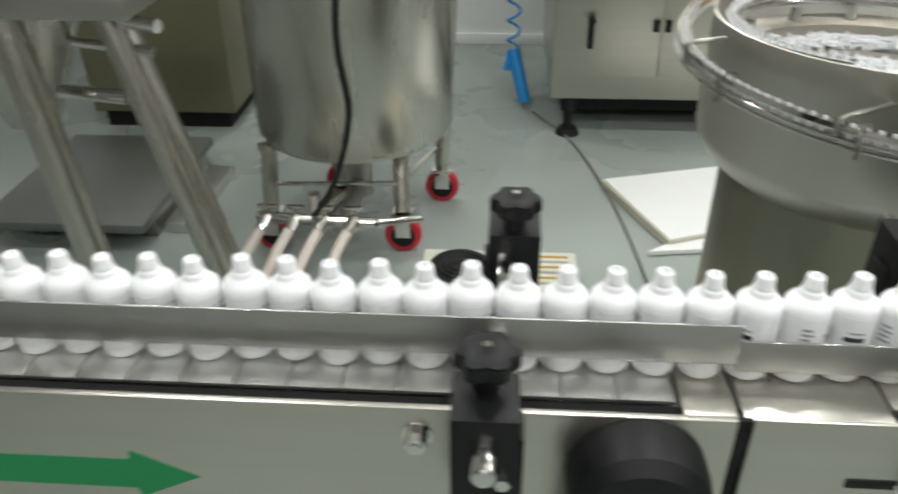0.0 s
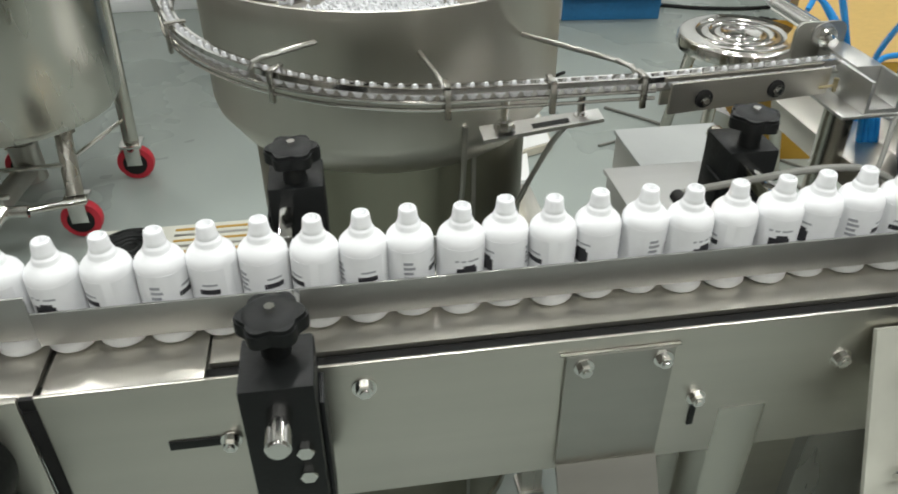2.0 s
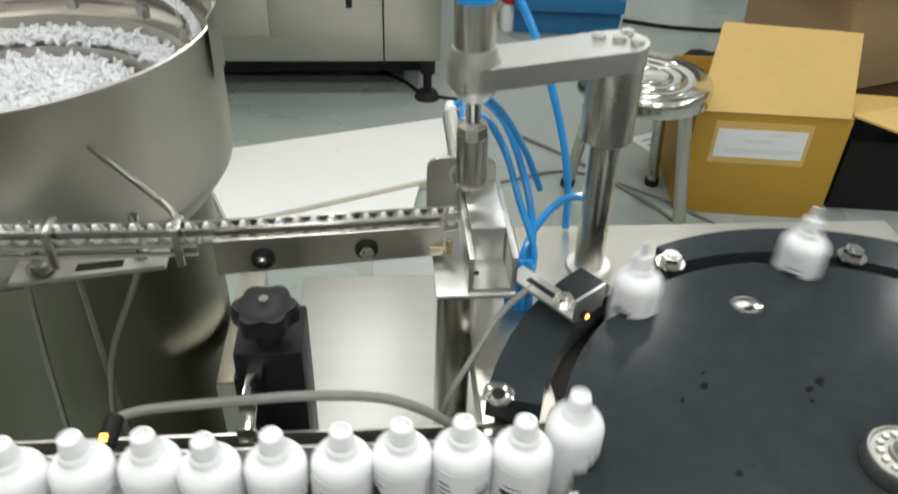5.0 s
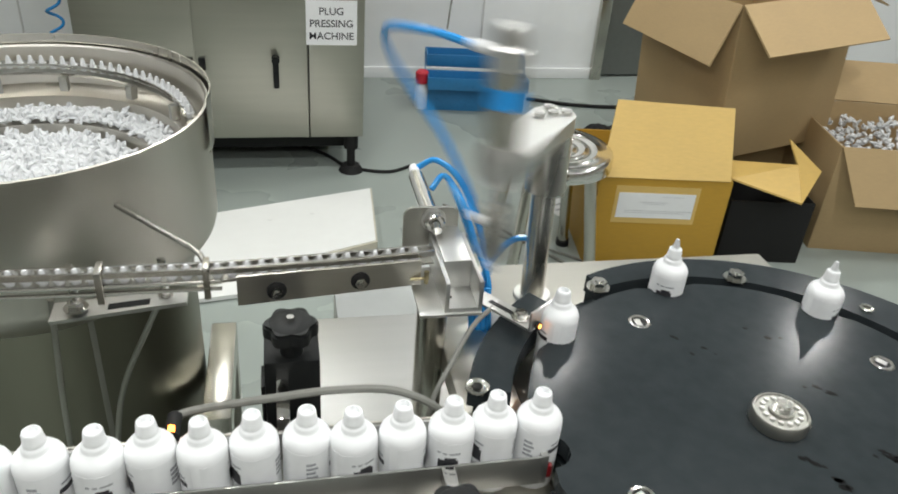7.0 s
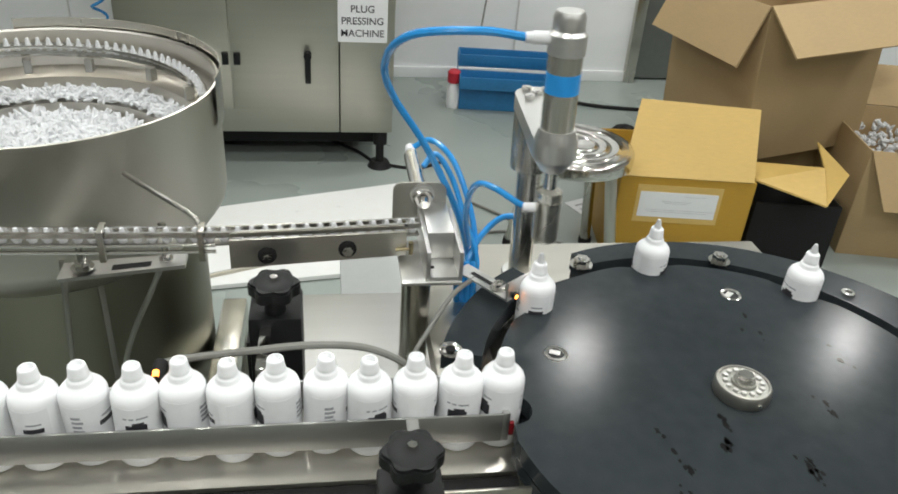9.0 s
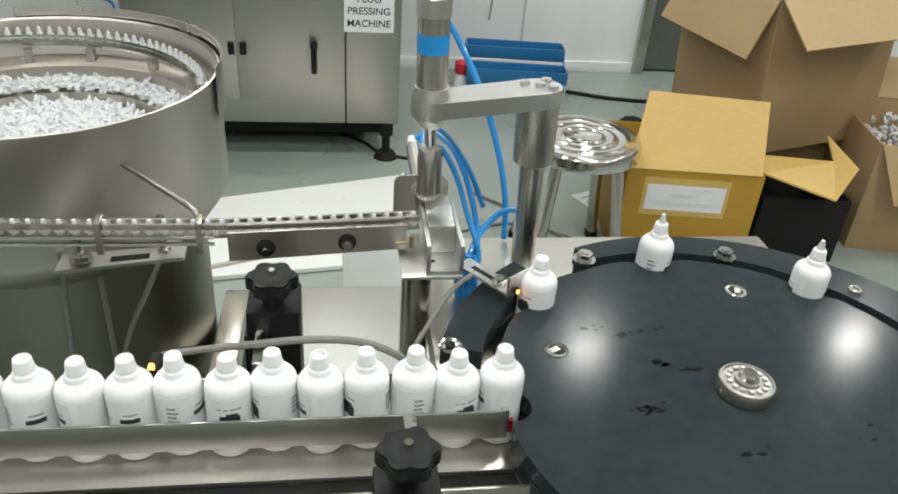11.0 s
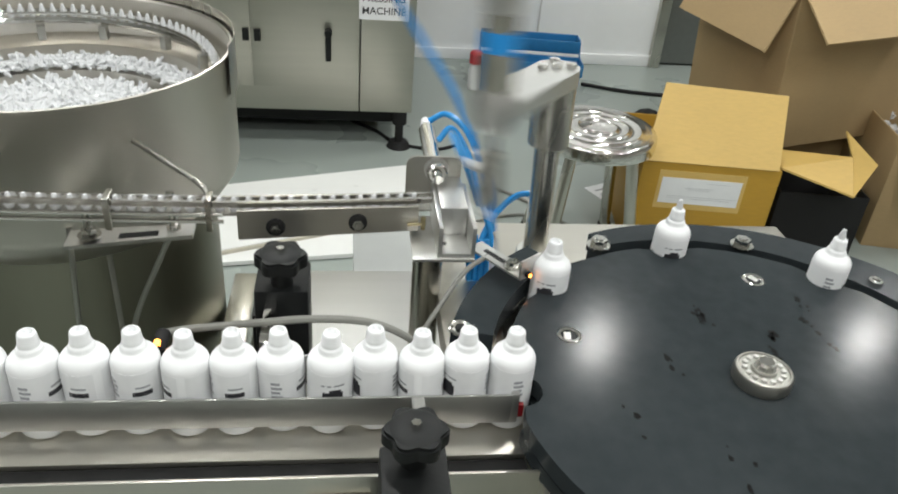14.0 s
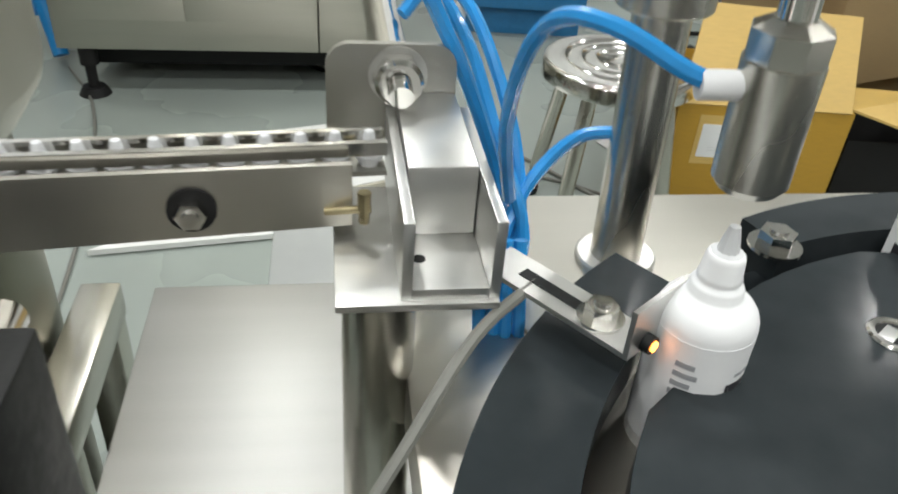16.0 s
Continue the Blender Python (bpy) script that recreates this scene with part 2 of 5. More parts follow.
def star_outline(r0, r1, lobes=6, n=72):
    return [((r0 + (r1 - r0) * (0.5 + 0.5 * math.cos(lobes * a)) ** 0.8) * math.cos(a), (r0 + (r1 - r0) * (0.5 + 0.5 * math.cos(lobes * a)) ** 0.8) * math.sin(a))
            for a in [2 * math.pi * i / n for i in range(n)]]


def hexbolt(bm, p, d, r=0.006, h=0.005, washer=True):
    p, d = Vector(p), Vector(d).normalized()
    if washer:
        add_cyl(bm, p, p + d * 0.0015, r * 1.45, seg=20)
    add_cyl(bm, p + d * 0.0015, p + d * (h + 0.0015), r, seg=6)
    add_cyl(bm, p + d * (h + 0.0015), p + d * (h + 0.003), r * 0.55, r * 0.5, seg=12)


# ---- setting ----
bm = B()
add_box(bm, -4.0, -3.0, -0.1, 4.0, 3.12, 0)
struct("floor", bm, FLOOR, "grey-green glossy epoxy floor", "floor")
bm = B()
add_box(bm, -4.0, 3.0, 0.0, 1.243, 3.12, CEIL)
add_box(bm, 2.2, 3.0, 0.0, 4.0, 3.12, CEIL)
add_box(bm, 1.243, 3.0, 2.1, 2.2, 3.12, CEIL)
wall = struct("wall_north", bm, WALL, "smooth grey clean-room wall panels", "wall")
for sx in (-3.0, -1.9, -1.2, 0.7):
    bm = B()
    add_box(bm, sx - 0.003, 2.994, 0.06, sx + 0.003, 3.0, CEIL)
    part("joint_strip", bm, CEILM, wall)
bm = B()
add_box(bm, -4.0, 2.985, 0.0, 1.243, 3.0, 0.05, 0.004)
struct("baseboard", bm, WALL, "white cove skirting along the wall", "baseboard")
for nm, bx in (("wall_west", (-4.12, -3.0, 0, -4.0, 3.12, CEIL)), ("wall_east", (4.0, -3.0, 0, 4.12, 3.12, CEIL)), ("wall_south", (-4.0, -3.12, 0, 4.0, -3.0, CEIL))):
    bm = B()
    add_box(bm, *bx)
    struct(nm, bm, WALLG, "smooth grey clean-room wall panels", "wall")
bm = B()
add_box(bm, -4.12, -3.12, CEIL, 4.12, 3.12, CEIL + 0.1)
struct("ceiling", bm, CEILM, "off-white ceiling", "ceiling")
bm = B()
add_box(bm, 1.243, 2.97, 0, 1.293, 3.12, 2.1, 0.004)
add_box(bm, 2.15, 2.97, 0, 2.2, 3.12, 2.1, 0.004)
add_box(bm, 1.293, 2.97, 2.05, 2.15, 3.12, 2.1, 0.004)
door = struct("door_1", bm, STEEL, "grey steel door in a brushed steel frame", "door")
bm = B()
add_box(bm, 1.297, 3.02, 0.01, 2.146, 3.06, 2.046, 0.003)
part("door_leaf", bm, DOORM, door)
for lx, ly in LAMPS:
    cl = thing("ceiling_light", (lx, ly, CEIL - 0.03), "square white recessed ceiling light", "ceiling light", "ceiling lights")
    bm = B()
    for a in ((-0.12, -0.12, 0.12, -0.095), (-0.12, 0.095, 0.12, 0.12), (-0.12, -0.095, -0.095, 0.095), (0.095, -0.095, 0.12, 0.095)):
        add_box(bm, a[0], a[1], 0, a[2], a[3], 0.03, 0.003)
    part("frame", bm, CEILM, cl, world=False)
    bm = B()
    add_box(bm, -0.094, -0.094, 0.01, 0.094, 0.094, 0.03)
    part("diffuser", bm, LIGHTM, cl, "glowing white diffuser", world=False)

# ---- conveyor ----
BELT, PITCH, RB = 0.6955, 0.0349, 0.0174
conv = thing("conveyor", (-0.7, 0, 0), "stainless steel slat conveyor with side plates carrying white bottles", "conveyor")
bm = B()
add_box(bm, -1.75, -0.069, 0.572, -0.763, -0.066, 0.702, 0.001)
add_box(bm, -1.75, -0.069, 0.700, -0.763, -0.063, 0.704, 0.0015)
lp = part("side_plate", bm, STEELH, conv, "brushed steel side plate with a green arrow")
bm = B()
z = 0.622
for i, o in enumerate([[(-1.6, z - 0.016), (-1.215, z - 0.016), (-1.213, z - 0.026), (-1.161, z), (-1.213, z + 0.026), (-1.215, z + 0.016), (-1.6, z + 0.016)]]):
    fr = [bm.verts.new((x, -0.0692, zz)) for x, zz in o]
    bk = [bm.verts.new((x, -0.0689, zz)) for x, zz in o]
    bm.faces.new(fr)
    bm.faces.new(bk[::-1])
    for k in range(len(o)):
        j = (k + 1) % len(o)
        bm.faces.new((fr[k], bk[k], bk[j], fr[j]))
part("arrow_sticker", bm, GREEN, lp, "dark green arrow sticker")
bm = B()
hexbolt(bm, (-0.989, -0.069, 0.679), (0, -1, 0), 0.008, 0.012)
part("bolt", bm, CHROME, lp)
bm = B()
add_box(bm, -0.752, -0.069, 0.572, 0.02, -0.066, 0.706, 0.001)
rp = part("side_plate", bm, STEELH, conv)
for bx in ((-0.541, 0.684, 0.006), (-0.18, 0.66, 0.006), (-0.05, 0.655, 0.006)):
    bm = B()
    hexbolt(bm, (bx[0], -0.069, bx[1]), (0, -1, 0), bx[2], 0.005)
    part("bolt", bm, CHROME, rp)
bm = B()
add_box(bm, -0.678, -0.0705, 0.6445, -0.636, -0.0688, 0.6525, 0.0006)
part("slot", bm, BLACKP, rp, "black adjustment slot")
bm = B()
hexbolt(bm, (-0.636, -0.0695, 0.6485), (0, -1, 0), 0.0052, 0.007)
part("bolt", bm, CHROME, rp)
bm = B()
add_box(bm, -0.764, -0.064, 0.572, -0.751, -0.06, 0.70)
part("joint", bm, RUBBER, conv, "dark gap between two side plates")
bm = B()
add_box(bm, -1.75, 0.066, 0.572, 0.02, 0.069, 0.702, 0.001)
part("side_plate", bm, STEELH, conv)
bm = B()
add_box(bm, -1.75, -0.0658, 0.66, 0.0, -0.0418, 0.6905)
add_box(bm, -1.75, 0.0418, 0.66, 0.0, 0.0658, 0.6905)
part("wear_strip", bm, RUBBER, conv, "black wear strip beside the belt")
bm = B()
add_box(bm, -1.75, -0.0415, 0.62, 0.0, 0.0415, 0.689)
part("belt_bed", bm, DULL, conv)
# slats of the running belt on the infeed length
bm = B()
add_box(bm, -0.0203, -0.0415, 0, 0.0203, 0.0415, 0.0032, 0.0008)
slat_mesh = finish(bm, "slat", CASTAL)
for i in range(24):
    s = new("slat", slat_mesh)
    s.parent = conv
    s.matrix_basis = pose(-0.8215 - 0.0415 * i + 0.7, 0, BELT - 0.0034)
bm = B()
add_box(bm, -0.797, -0.0560, BELT - 0.0045, -0.7585, 0.0415, BELT - 0.0002, 0.0008)
part("dead_plate", bm, STEELH, conv, "flat steel transfer plate")
bm = B()
add_box(bm, -0.754, -0.0575, BELT - 0.0045, -0.648, 0.0415, BELT - 0.0002, 0.0008)
part("dead_plate", bm, STEELH, conv)
bm = B()
add_box(bm, -0.646, -0.0415, BELT - 0.005, 0.004, 0.0415, BELT, 0.0012)
part("belt", bm, STEELH, conv, "smooth polished steel belt")
# guide rails
for y, nm in ((-0.0208, "guide_rail"), (0.0208, "guide_rail")):
    t = 0.0022
    segs = ((-1.75, -0.757, 0.717, 0.752), (-0.757, -0.012, 0.7105, 0.738)) if y < 0 else ((-1.75, -0.012, 0.717, 0.742),)
    for x0, x1, z0, z1 in segs:
        bm = B()
        s = -1 if y < 0 else 1
        ya, yb = sorted((y, y + s * t))
        add_box(bm, x0, ya, z0, x1, yb, z1, 0.0006)
        if y < 0 and x1 > -0.1:
            add_box(bm, x1, y - 0.001, z0 - 0.001, x1 + 0.006, y + 0.006, z1, 0.0008)
        part(nm, bm, COVER, conv, "thin brushed steel guide rail")
bm = B()
add_box(bm, -0.0058, -0.0205, 0.7135, -0.0015, -0.0165, 0.726, 0.0008)
part("end_lens", bm, REDLENS, conv, "small red sensor lens at the rail end")
# legs
for x in (-1.6, -0.9, -0.25):
    for y in (-0.05, 0.05):
        bm = B()
        add_box(bm, x - 0.02, y - 0.02, 0.03, x + 0.02, y + 0.02, 0.62, 0.003)
        add_cyl(bm, (x, y, 0), (x, y, 0.03), 0.028, 0.022, 16)
        part("leg", bm, STEEL, conv)
# hanging bracket and slotted bolt below the rail
bm = B()
add_box(bm, -0.399, -0.073, 0.58, -0.318, -0.070, 0.694, 0.0008)
add_box(bm, -0.403, -0.0725, 0.694, -0.314, -0.0695, 0.6955, 0.0004)
bent_sheet(bm, [(-0.399, -0.073, 0.582), (-0.399, -0.105, 0.53), (-0.318, -0.105, 0.53), (-0.318, -0.073, 0.582)], 0.003)
hp = part("hanging_bracket", bm, DULL, conv, "bent steel bracket plate")
for x, zz in ((-0.386, 0.684), (-0.327, 0.684), (-0.292, 0.636)):
    bm = B()
    hexbolt(bm, (x, -0.073 if x < -0.31 else -0.069, zz), (0, -1, 0), 0.0052, 0.0055)
    part("bolt", bm, CHROME, hp)
bm = B()
add_box(bm, -0.2945, -0.0705, 0.606, -0.2895, -0.0688, 0.636, 0.0006)
part("slot", bm, BLACKP, rp)
bm = B()
bent_sheet(bm, [(-0.163, -0.075, 0.69), (-0.118, -0.075, 0.69), (-0.112, -0.13, 0.54), (-0.162, -0.13, 0.54)], 0.004)
br = part("leg_bracket", bm, BEIGE, conv, "slanted light metal bracket")
for zz in (0.665, 0.585):
    bm = B()
    hexbolt(bm, (-0.134, -0.086 - (0.69 - zz) * 0.36, zz), (0, -1, -0.35), 0.008, 0.007)
    part("bolt", bm, CHROME, br)
# round black cover on the infeed plate
bm = B()
ax = Matrix.Rotation(radians(90), 3, "X")
add_lathe(bm, [(0.0, 0.046), (0.02, 0.046), (0.04, 0.043), (0.049, 0.034), (0.051, 0.02), (0.051, 0.0), (0.0, 0.0)], 40, (-0.829, -0.0695, 0.652), axis=ax)
add_box(bm, -0.876, -0.112, 0.57, -0.782, -0.0695, 0.65, 0.012)
cov = part("drive_cover", bm, BLACKP, conv, "rounded glossy black plastic drive cover")
bm = B()
add_box(bm, -0.835, -0.1168, 0.665, -0.822, -0.1155, 0.669, 0.0004)
part("mark", bm, PRINTG, cov)


# ---- clamps ----
def make_clamp():
    """A guide rail clamp: the rail lies towards +y from its foot."""
    c = thing("rail_clamp", (0, 0, 0), "black plastic guide rail clamp with a star knob and steel bolt", "clamp", "guide rail clamps")
    bm = B()
    add_box(bm, -0.0225, -0.034, -0.165, 0.0225, 0.014, -0.031, 0.0025)
    blk = part("block", bm, BLACKP, c, world=False)
    bm = B()
    add_cyl(bm, (0, 0, -0.031), (0, 0, -0.013), 0.0095, 0.0085, 18)
    add_prism(bm, star_outline(0.0182, 0.0222), -0.0125, -0.0035)
    add_prism(bm, star_outline(0.0170, 0.0208), -0.0035, -0.001)
    add_lathe(bm, [(0.0172, -0.001), (0.014, 0.0008), (0.006, 0.0008), (0.0, 0.0004)], 24)
    add_cyl(bm, (0, 0, -0.018), (0, 0, -0.0125), 0.0095, 0.0155, 24)
    kn = part("star_knob", bm, BLACKP, c, "black six-lobed star knob", world=False)
    bm = B()
    add_cyl(bm, (0, 0, 0), (0, 0, 0.004), 0.004, 0.0035, 6)
    part("stud", bm, CHROME, kn, world=False)
    bm = B()
    add_cyl(bm, (0, -0.062, -0.05), (0, -0.034, -0.05), 0.0078, seg=18)
    add_cyl(bm, (0, -0.064, -0.05), (0, -0.062, -0.05), 0.0065, seg=18)
    part("bolt", bm, CHROME, c, world=False)
    bm = B()
    add_cyl(bm, (0.012, -0.04, -0.082), (0.012, -0.034, -0.082), 0.0055, seg=6)
    add_cyl(bm, (0.012, -0.04, -0.104), (0.012, -0.034, -0.104), 0.0055, seg=6)
    part("bolt", bm, CHROME, c, world=False)
    bm = B()
    add_box(bm, 0.003, 0.0135, -0.052, 0.013, 0.070, -0.039, 0.001)
    part("rail_arm", bm, CHROME, c, "flat steel arm to the rail", world=False)
    bm = B()
    add_box(bm, 0.0226, -0.02, -0.165, 0.026, 0.008, -0.06, 0.001)
    part("back_plate", bm, BLACKP, c, world=False)
    return c


first_clamp = make_clamp()
first_clamp.matrix_basis = pose(-0.939, -0.089, 0.778)
for x in (-0.592, -0.092):
    copy_thing(first_clamp, pose(x, -0.092, 0.777))
for x in (-0.92, -0.581, -0.192):
    copy_thing(first_clamp, pose(x, 0.102, 0.786, 0, 0, 180))

# ---- bottles ----
def make_bottle():
    b = thing("bottle", (0, 0, 0), "small white plastic dropper bottle with a printed label", "bottle", "bottles on the line")
    bm = B()
    add_lathe(bm, [(0.0, 0.0006), (0.0135, 0.0), (0.0158, 0.0008), (RB, 0.003), (RB, 0.0605), (0.0171, 0.0625), (0.0161, 0.065), (0.0143, 0.0673), (0.0118, 0.0693), (0.0098, 0.0706),
                   (0.0093, 0.0714), (0.0091, 0.0738), (0.0084, 0.0750), (0.0074, 0.0756), (0.0072, 0.0766), (0.0076, 0.0775), (0.0072, 0.0786), (0.0066, 0.0845), (0.0062, 0.0860), (0.0055, 0.0868), (0.0047, 0.0868), (0.0045, 0.082), (0.0, 0.082)], 28)
    part("body", bm, BOTTLE, b, world=False, sharp=50)
    bm = B()
    add_lathe(bm, [(RB - 0.0004, 0.0085), (RB + 0.00016, 0.0085), (RB + 0.00016, 0.059), (RB - 0.0004, 0.059)], 24, a0=radians(-20), a1=radians(320))
    lb = part("label", bm, LABEL, b, "white wrap-around printed label", world=False, sharp=50)
    r0, r1 = RB + 0.0001, RB + 0.0003

    def bar(a0, a1, z0, z1, material, name="print_line", seg=3):
        bm = B()
        add_lathe(bm, [(r0, z0), (r1, z0), (r1, z1), (r0, z1)], seg, a0=radians(a0), a1=radians(a1))
        part(name, bm, material, lb, world=False)
    bar(56, 106, 0.033, 0.0435, PRINT, "print_block", 4)
    bar(72, 100, 0.0435, 0.046, PRINT, "print_block", 3)
    bar(52, 110, 0.049, 0.0505, PRINTG)
    for i in range(4):
        bar(195, 222 - (i % 2) * 5, 0.036 + i * 0.0042, 0.0382 + i * 0.0042, PRINTG)
    bar(258, 304, 0.039, 0.043, PRINT)
    bar(266, 300, 0.046, 0.0475, PRINTG)
    return b


HUB, RP = Vector((0.194, -0.007)), 0.199
ENTRY = -0.010
PERIOD, START, DUR = 1.4, 0.705, 0.33
INDEXES = [START + PERIOD * i for i in range(11)]
ANG0 = 182.0


def slot_place(s):
    """Place of the bottle that stands s steps before (negative: past) the dial's entry."""
    if s >= 0:
        return Vector((ENTRY - s * PITCH, 0.0, BELT))
    a = radians(ANG0 + 45 * s)
    if s >= -4:
        return Vector((HUB.x + RP * math.cos(a), HUB.y + RP * math.sin(a), BELT))
    return Vector((0.42 + 0.04 * (-5 - s), -0.15, BELT))


first_bottle = make_bottle()
bottles = []
rng = random.Random(5)
for s in range(-4, 47):
    turn = rng.uniform(0, 360)
    b = first_bottle if s == -4 else copy_thing(first_bottle, pose(0, 0, 0))
    wob = Vector((rng.uniform(-0.0004, 0.0004), rng.uniform(-0.0028, 0.0022), 0.0005))
    bottles.append((b, s, turn, wob, rng.uniform(-1, 1), rng.uniform(-1.2, 1.2)))

# ---- dial machine ----
DZ = 0.7355
table = thing("machine_table", (0.35, 0.0, 0), "stainless steel machine table under the dial", "machine table")
bm = B()
add_box(bm, 0.005, -0.42, 0.672, 0.37, 0.305, 0.699, 0.002)
add_box(bm, 0.37, -0.42, 0.672, 0.9, -0.1, 0.699, 0.002)
add_box(bm, -0.05, 0.06, 0.672, 0.005, 0.305, 0.699, 0.002)
part("table_top", bm, STEELH, table)
bm = B()
add_box(bm, 0.05, -0.38, 0.05, 0.35, 0.25, 0.672, 0.004)
add_box(bm, 0.35, -0.38, 0.05, 0.86, -0.13, 0.672, 0.004)
part("body", bm, STEEL, table)
dial = thing("indexing_dial", (HUB.x, HUB.y, BELT), "round black plastic indexing dial with bottle pockets and a steel hub", "indexing dial")
RD = 0.204


def dial_outline(r, pr):
    pts = []
    for k in range(8):
        ac = radians(ANG0 + 45 * k)
        half = math.asin(pr / r) * 0.98
        for i in range(9):
            th = math.pi * (i / 8)
            c = Vector((RP * math.cos(ac), RP * math.sin(ac)))
            inw = Vector((-math.cos(ac), -math.sin(ac)))
            tan = Vector((-math.sin(ac), math.cos(ac)))
            p = c + (tan * -math.cos(th) + inw * math.sin(th)) * pr
            pts.append((p.x, p.y))
        a0, a1 = ac + half * 1.06, ac + radians(45) - half * 1.06
        for i in range(1, 8):
            a = a0 + (a1 - a0) * i / 8
            pts.append((r * math.cos(a), r * math.sin(a)))
    return pts


bm = B()
add_prism(bm, dial_outline(RD, 0.0178), 0.024, DZ - BELT)
disc = part("disc", bm, DIAL, dial, "scuffed black disc with bottle pockets", world=False, sharp=30)
bm = B()
add_prism(bm, dial_outline(RD - 0.004, 0.0178), 0.002, 0.016)
add_cyl(bm, (0, 0, 0), (0, 0, 0.025), 0.06, seg=32)
part("lower_disc", bm, DIAL, dial, world=False, sharp=30)
h = DZ - BELT
bm = B()
add_lathe(bm, [(0.0, h), (0.0225, h), (0.0235, h + 0.001), (0.0235, h + 0.010), (0.0222, h + 0.0122), (0.0205, h + 0.0126), (0.0198, h + 0.0112), (0.0105, h + 0.0112), (0.0098, h + 0.0135), (0.0, h + 0.0135)], 44)
hub = part("hub", bm, DULL, dial, "round machined steel hub", world=False)
bm = B()
add_cyl(bm, (0, 0, h + 0.0135), (0, 0, h + 0.015), 0.0088, seg=24)
add_cyl(bm, (0, 0, h + 0.015), (0, 0, h + 0.0205), 0.0066, seg=6)
part("bolt", bm, CHROME, hub, "hexagon centre bolt", world=False)
for i in range(14):
    a = 2 * math.pi * i / 14
    bm = B()
    add_cyl(bm, (0.0152 * math.cos(a), 0.0152 * math.sin(a), h + 0.0112), (0.0152 * math.cos(a), 0.0152 * math.sin(a), h + 0.0134), 0.0026, 0.0021, seg=10)
    part("stud", bm, CASTAL, hub, world=False)
bm = B()
add_cyl(bm, (-0.0228, -0.004, h + 0.0055), (-0.0242, -0.0043, h + 0.0055), 0.002, seg=10)
part("grub_screw", bm, CHROME, hub, world=False)
for k in range(4):
    a = radians(67.5 + 90 * k)
    p = Vector((0.156 * math.cos(a), 0.156 * math.sin(a), h))
    bm = B()
    add_lathe(bm, [(0.0072, 0.0003), (0.0076, 0.001), (0.0096, 0.0013), (0.0106, 0.0004), (0.0106, -0.002)], 28, p)
    sc = part("screw", bm, CHROME, disc, "bright steel countersunk screw", world=False)
    bm = B()
    add_lathe(bm, [(0.0, 0.0002), (0.0073, 0.0002), (0.0073, -0.001)], 24, p)
    part("screw_recess", bm, BLACKP, sc, world=False)
    bm = B()
    m4 = Matrix.Translation(p) @ Matrix.Rotation(a + 0.9 * k, 4, "Z")
    add_box(bm, -0.0035, -0.0046, 0.0, 0.0062, 0.0012, 0.0008, 0.0002, m=m4)
    part("screw_head", bm, CASTAL, sc, world=False)
rng = random.Random(11)
for cx, cy, n, sp in ((-0.088, -0.016, 12, 0.006), (-0.102, 0.09, 4, 0.006), (-0.079, 0.078, 3, 0.004), (-0.051, 0.083, 4, 0.007), (-0.06, 0.034, 6, 0.006), (-0.03, 0.03, 4, 0.004), (-0.017, -0.066, 4, 0.005), (0.09, -0.05, 4, 0.012), (0.03, -0.12, 3, 0.01)):
    for i in range(n):
        x, y = cx + rng.gauss(0, sp), cy + rng.gauss(0, sp * 0.6)
        m = rng.randint(7, 10)
        r = rng.uniform(0.0008, 0.0032)
        o = [(x + r * rng.uniform(0.5, 1.4) * math.cos(2 * math.pi * q / m) * 1.6, y + r * rng.uniform(0.5, 1.2) * math.sin(2 * math.pi * q / m)) for q in range(m)]
        bm = B()
        add_prism(bm, o, h - 0.0005, h + 0.00012)
        part("oil_smudge", bm, SMUDGE, disc, world=False)


def ring_outline(a0, a1, ri, ro0, ro1=None, n=40):
    ro1 = ro1 or ro0
    inn = [(HUB.x + ri * math.cos(radians(a0 + (a1 - a0) * i / n)), HUB.y + ri * math.sin(radians(a0 + (a1 - a0) * i / n))) for i in range(n + 1)]
    out = [(HUB.x + (ro0 + (ro1 - ro0) * i / n) * math.cos(radians(a0 + (a1 - a0) * i / n)), HUB.y + (ro0 + (ro1 - ro0) * i / n) * math.sin(radians(a0 + (a1 - a0) * i / n))) for i in range(n + 1)]
    return inn + out[::-1]


guide = thing("outer_guide", (0.15, 0.2, 0.699), "black plastic curved outer guide bolted round the dial", "guide plate")
bm = B()
add_prism(bm, ring_outline(110, 20, 0.2178, 0.243, 0.275), 0.716, DZ)
add_prism(bm, ring_outline(110, 20, 0.223, 0.24, 0.26), 0.699, 0.716)
part("guide_segment", bm, DIAL, guide, "black curved guide segment", sharp=30)
bm = B()
add_prism(bm, ring_outline(164, 127, 0.2178, 0.254, 0.254), 0.716, DZ)
add_prism(bm, ring_outline(162, 129, 0.223, 0.248, 0.248), 0.699, 0.716)
part("guide_segment", bm, DIAL, guide, sharp=30)
bm = B()
add_prism(bm, ring_outline(129, 108, 0.2185, 0.228, 0.228), 0.699, DZ - 0.02)
part("guide_segment", bm, DIAL, guide, sharp=30)
for bx, by in ((0.115, 0.198), (0.27, 0.201)):
    bm = B()
    hexbolt(bm, (bx, by, DZ), (0, 0, 1), 0.0082, 0.0065)
    part("bolt", bm, CHROME, guide, "hexagon bolt with washer")
